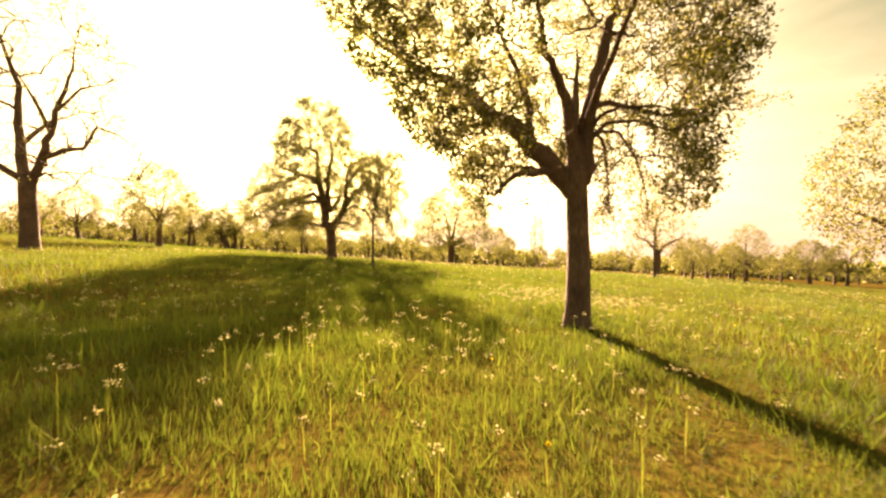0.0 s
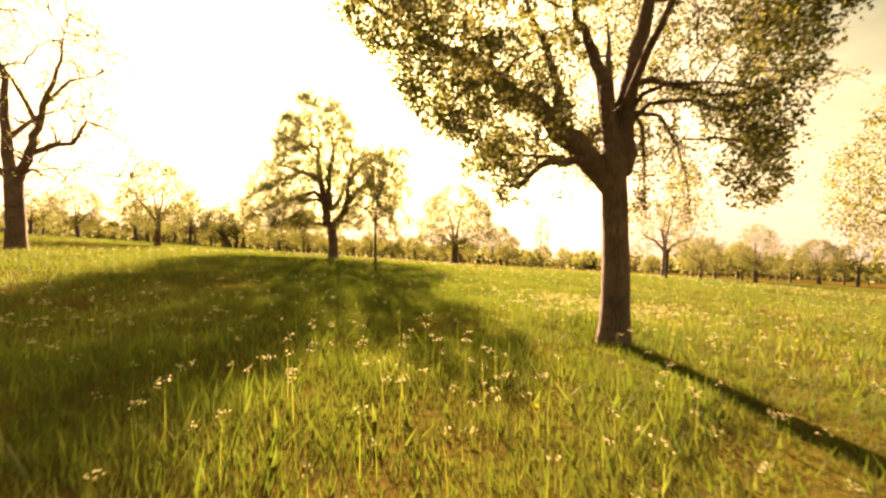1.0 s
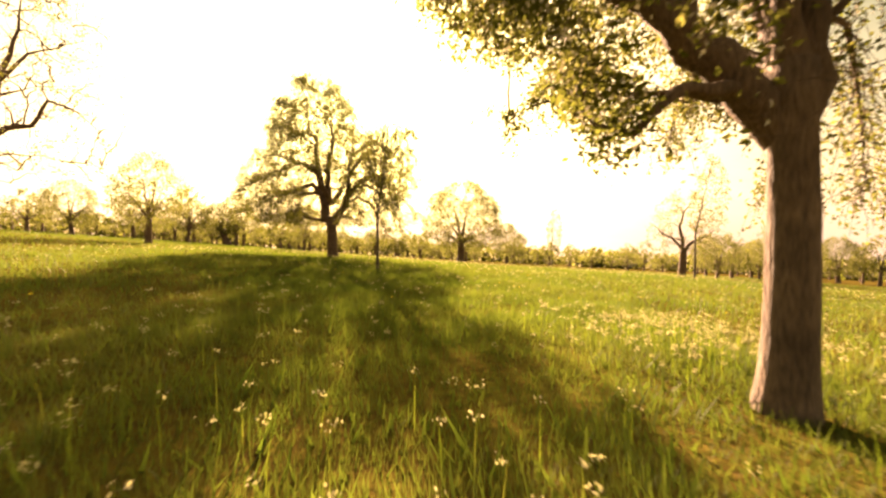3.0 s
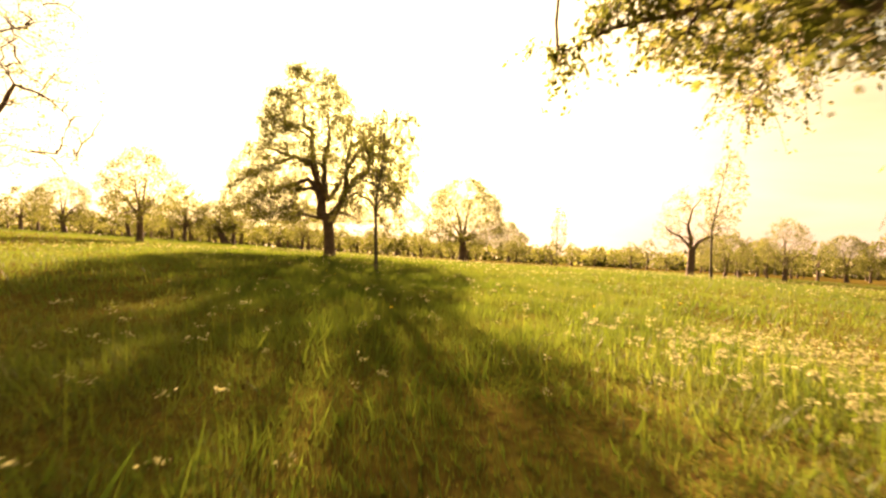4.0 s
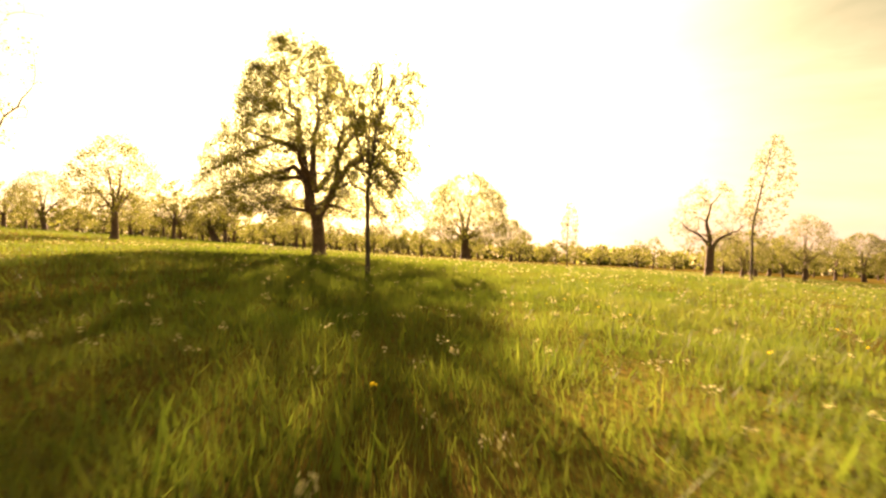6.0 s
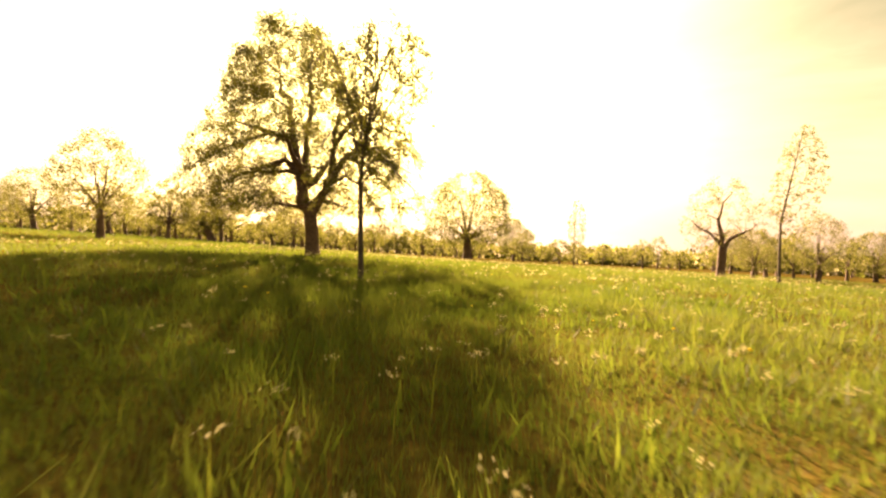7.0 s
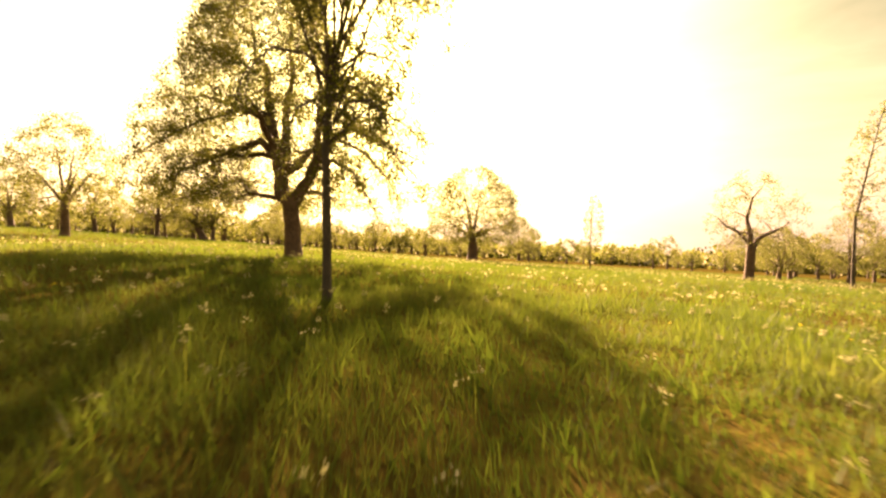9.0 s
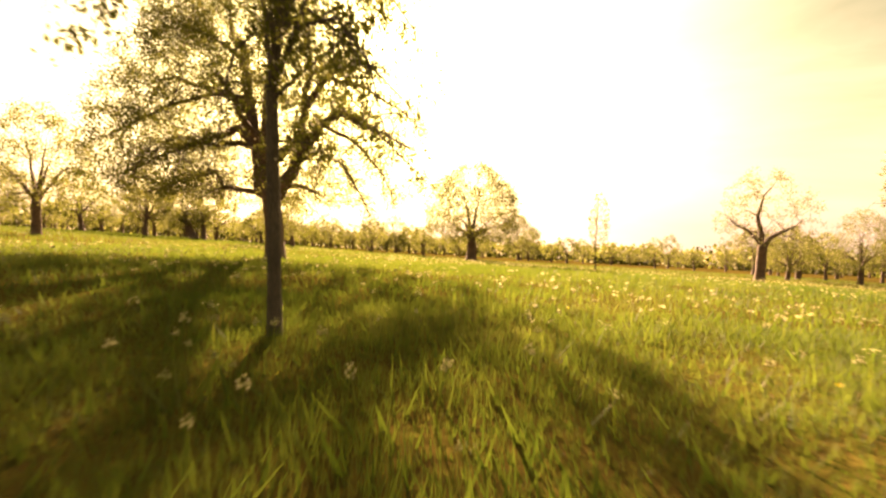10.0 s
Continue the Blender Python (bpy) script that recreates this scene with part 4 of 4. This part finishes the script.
def single_flower(seed, name, petals, size, spread, mat, tall, label):
    """One meadow flower: a thin stalk and a loose head."""
    r = np.random.default_rng(seed)
    top = tagged(new(name), label, "flower", group="flowers near the path")
    bend = r.normal(0, 0.05, 2)
    pts = [np.array([bend[0] * f * f, bend[1] * f * f, tall * f]) for f in (0, 0.35, 0.7, 1.0)]
    runs = [(pts, [0.003, 0.0026, 0.0022, 0.0016])]
    tips = [pts[-1]]
    for _ in range(11 if petals > 8 else 0):
        a, lift = r.uniform(0, 6.28), r.uniform(-0.55, 1.0)
        round_off = math.sqrt(1 - lift * lift * 0.9)
        tip = pts[-1] + np.array([math.cos(a) * round_off, math.sin(a) * round_off, lift * 1.15]) * spread * r.uniform(0.75, 1.1)
        runs.append(([pts[2] + (pts[3] - pts[2]) * r.uniform(0.4, 0.9), tip], [0.0014, 0.001]))
        tips.append(tip)
    part("stalk", tube_mesh("stalk", runs, STEM, 4), top)
    verts, loops, sizes = [], [], []
    for tip in tips:
        axis = unit(tip - pts[-1] + r.normal(0, 0.4 * spread, 3) + [0, 0, 0.3 * spread])
        u = unit(np.cross(axis, r.normal(0, 1, 3)))
        v = np.cross(axis, u)
        for k in range(4 if petals > 8 else 5):
            a = k * (6.2832 / (4 if petals > 8 else 5)) + r.uniform(-0.2, 0.2)
            d = u * math.cos(a) + v * math.sin(a) + axis * r.uniform(0.2, 0.7)
            q = v * math.cos(a) - u * math.sin(a)
            n = len(verts)
            verts += [tip, tip + d * size * 0.6 + q * size * 0.4, tip + d * size * 1.05, tip + d * size * 0.6 - q * size * 0.4]
            loops += [n, n + 1, n + 2, n + 3]
            sizes.append(4)
    part("flower_head", put_arrays("flower_head", np.array(verts), np.array(loops), sizes, mat), top)
    return top


def path_flowers():
    r = np.random.default_rng(77)
    kinds = [single_flower(k, "cuckoo_flower", 12, 0.012, 0.028, FLOWER, 0.27 + 0.03 * k, "pale cuckoo flower on a thin stalk in the grass") for k in range(4)]
    kinds += [single_flower(9, "buttercup", 5, 0.02, 0.01, YELLOW, 0.24, "yellow buttercup on a thin stalk in the grass")]
    put = 0
    drifts = [(1.6, 8.2, 0.8, 0.8), (-3.1, 17.3, 0.9, 0.9), (2.6, 9.4, 0.9, 0.9), (1.2, 7.4, 0.6, 0.5), (1.9, 8.6, 1.2, 1.0), (0.2, 12.5, 1.6, 1.6)]
    while put < 290:
        x, y = r.uniform(-5, 5.5), r.uniform(1.5, 21)
        if r.random() < 0.55:
            dx, dy, sx, sy = drifts[int(r.integers(0, 6))]
            x, y = r.normal(dx, sx), r.normal(dy, sy)
            if math.hypot(x - 1.94, y - 6.77) < 0.35:
                continue
        drift = float(value_noise(np.array([x]), np.array([y]), 2.2, 12)[0])
        if r.random() > (drift - 0.25) * 1.3 + 0.05 * max(x, 0):
            continue
        which = 4 if r.random() < 0.035 else int(r.integers(0, 4))
        m = Matrix.Translation(at_ground(x, y, 0.01)) @ pose(0, 0, 0, 0, 0, r.uniform(0, 360)) @ Matrix.Scale(r.uniform(0.6, 1.05), 4)
        if put < 5:
            kinds[put].matrix_basis = m
        else:
            copy_thing(kinds[which], Matrix()).matrix_basis = m
        put += 1


path_flowers()
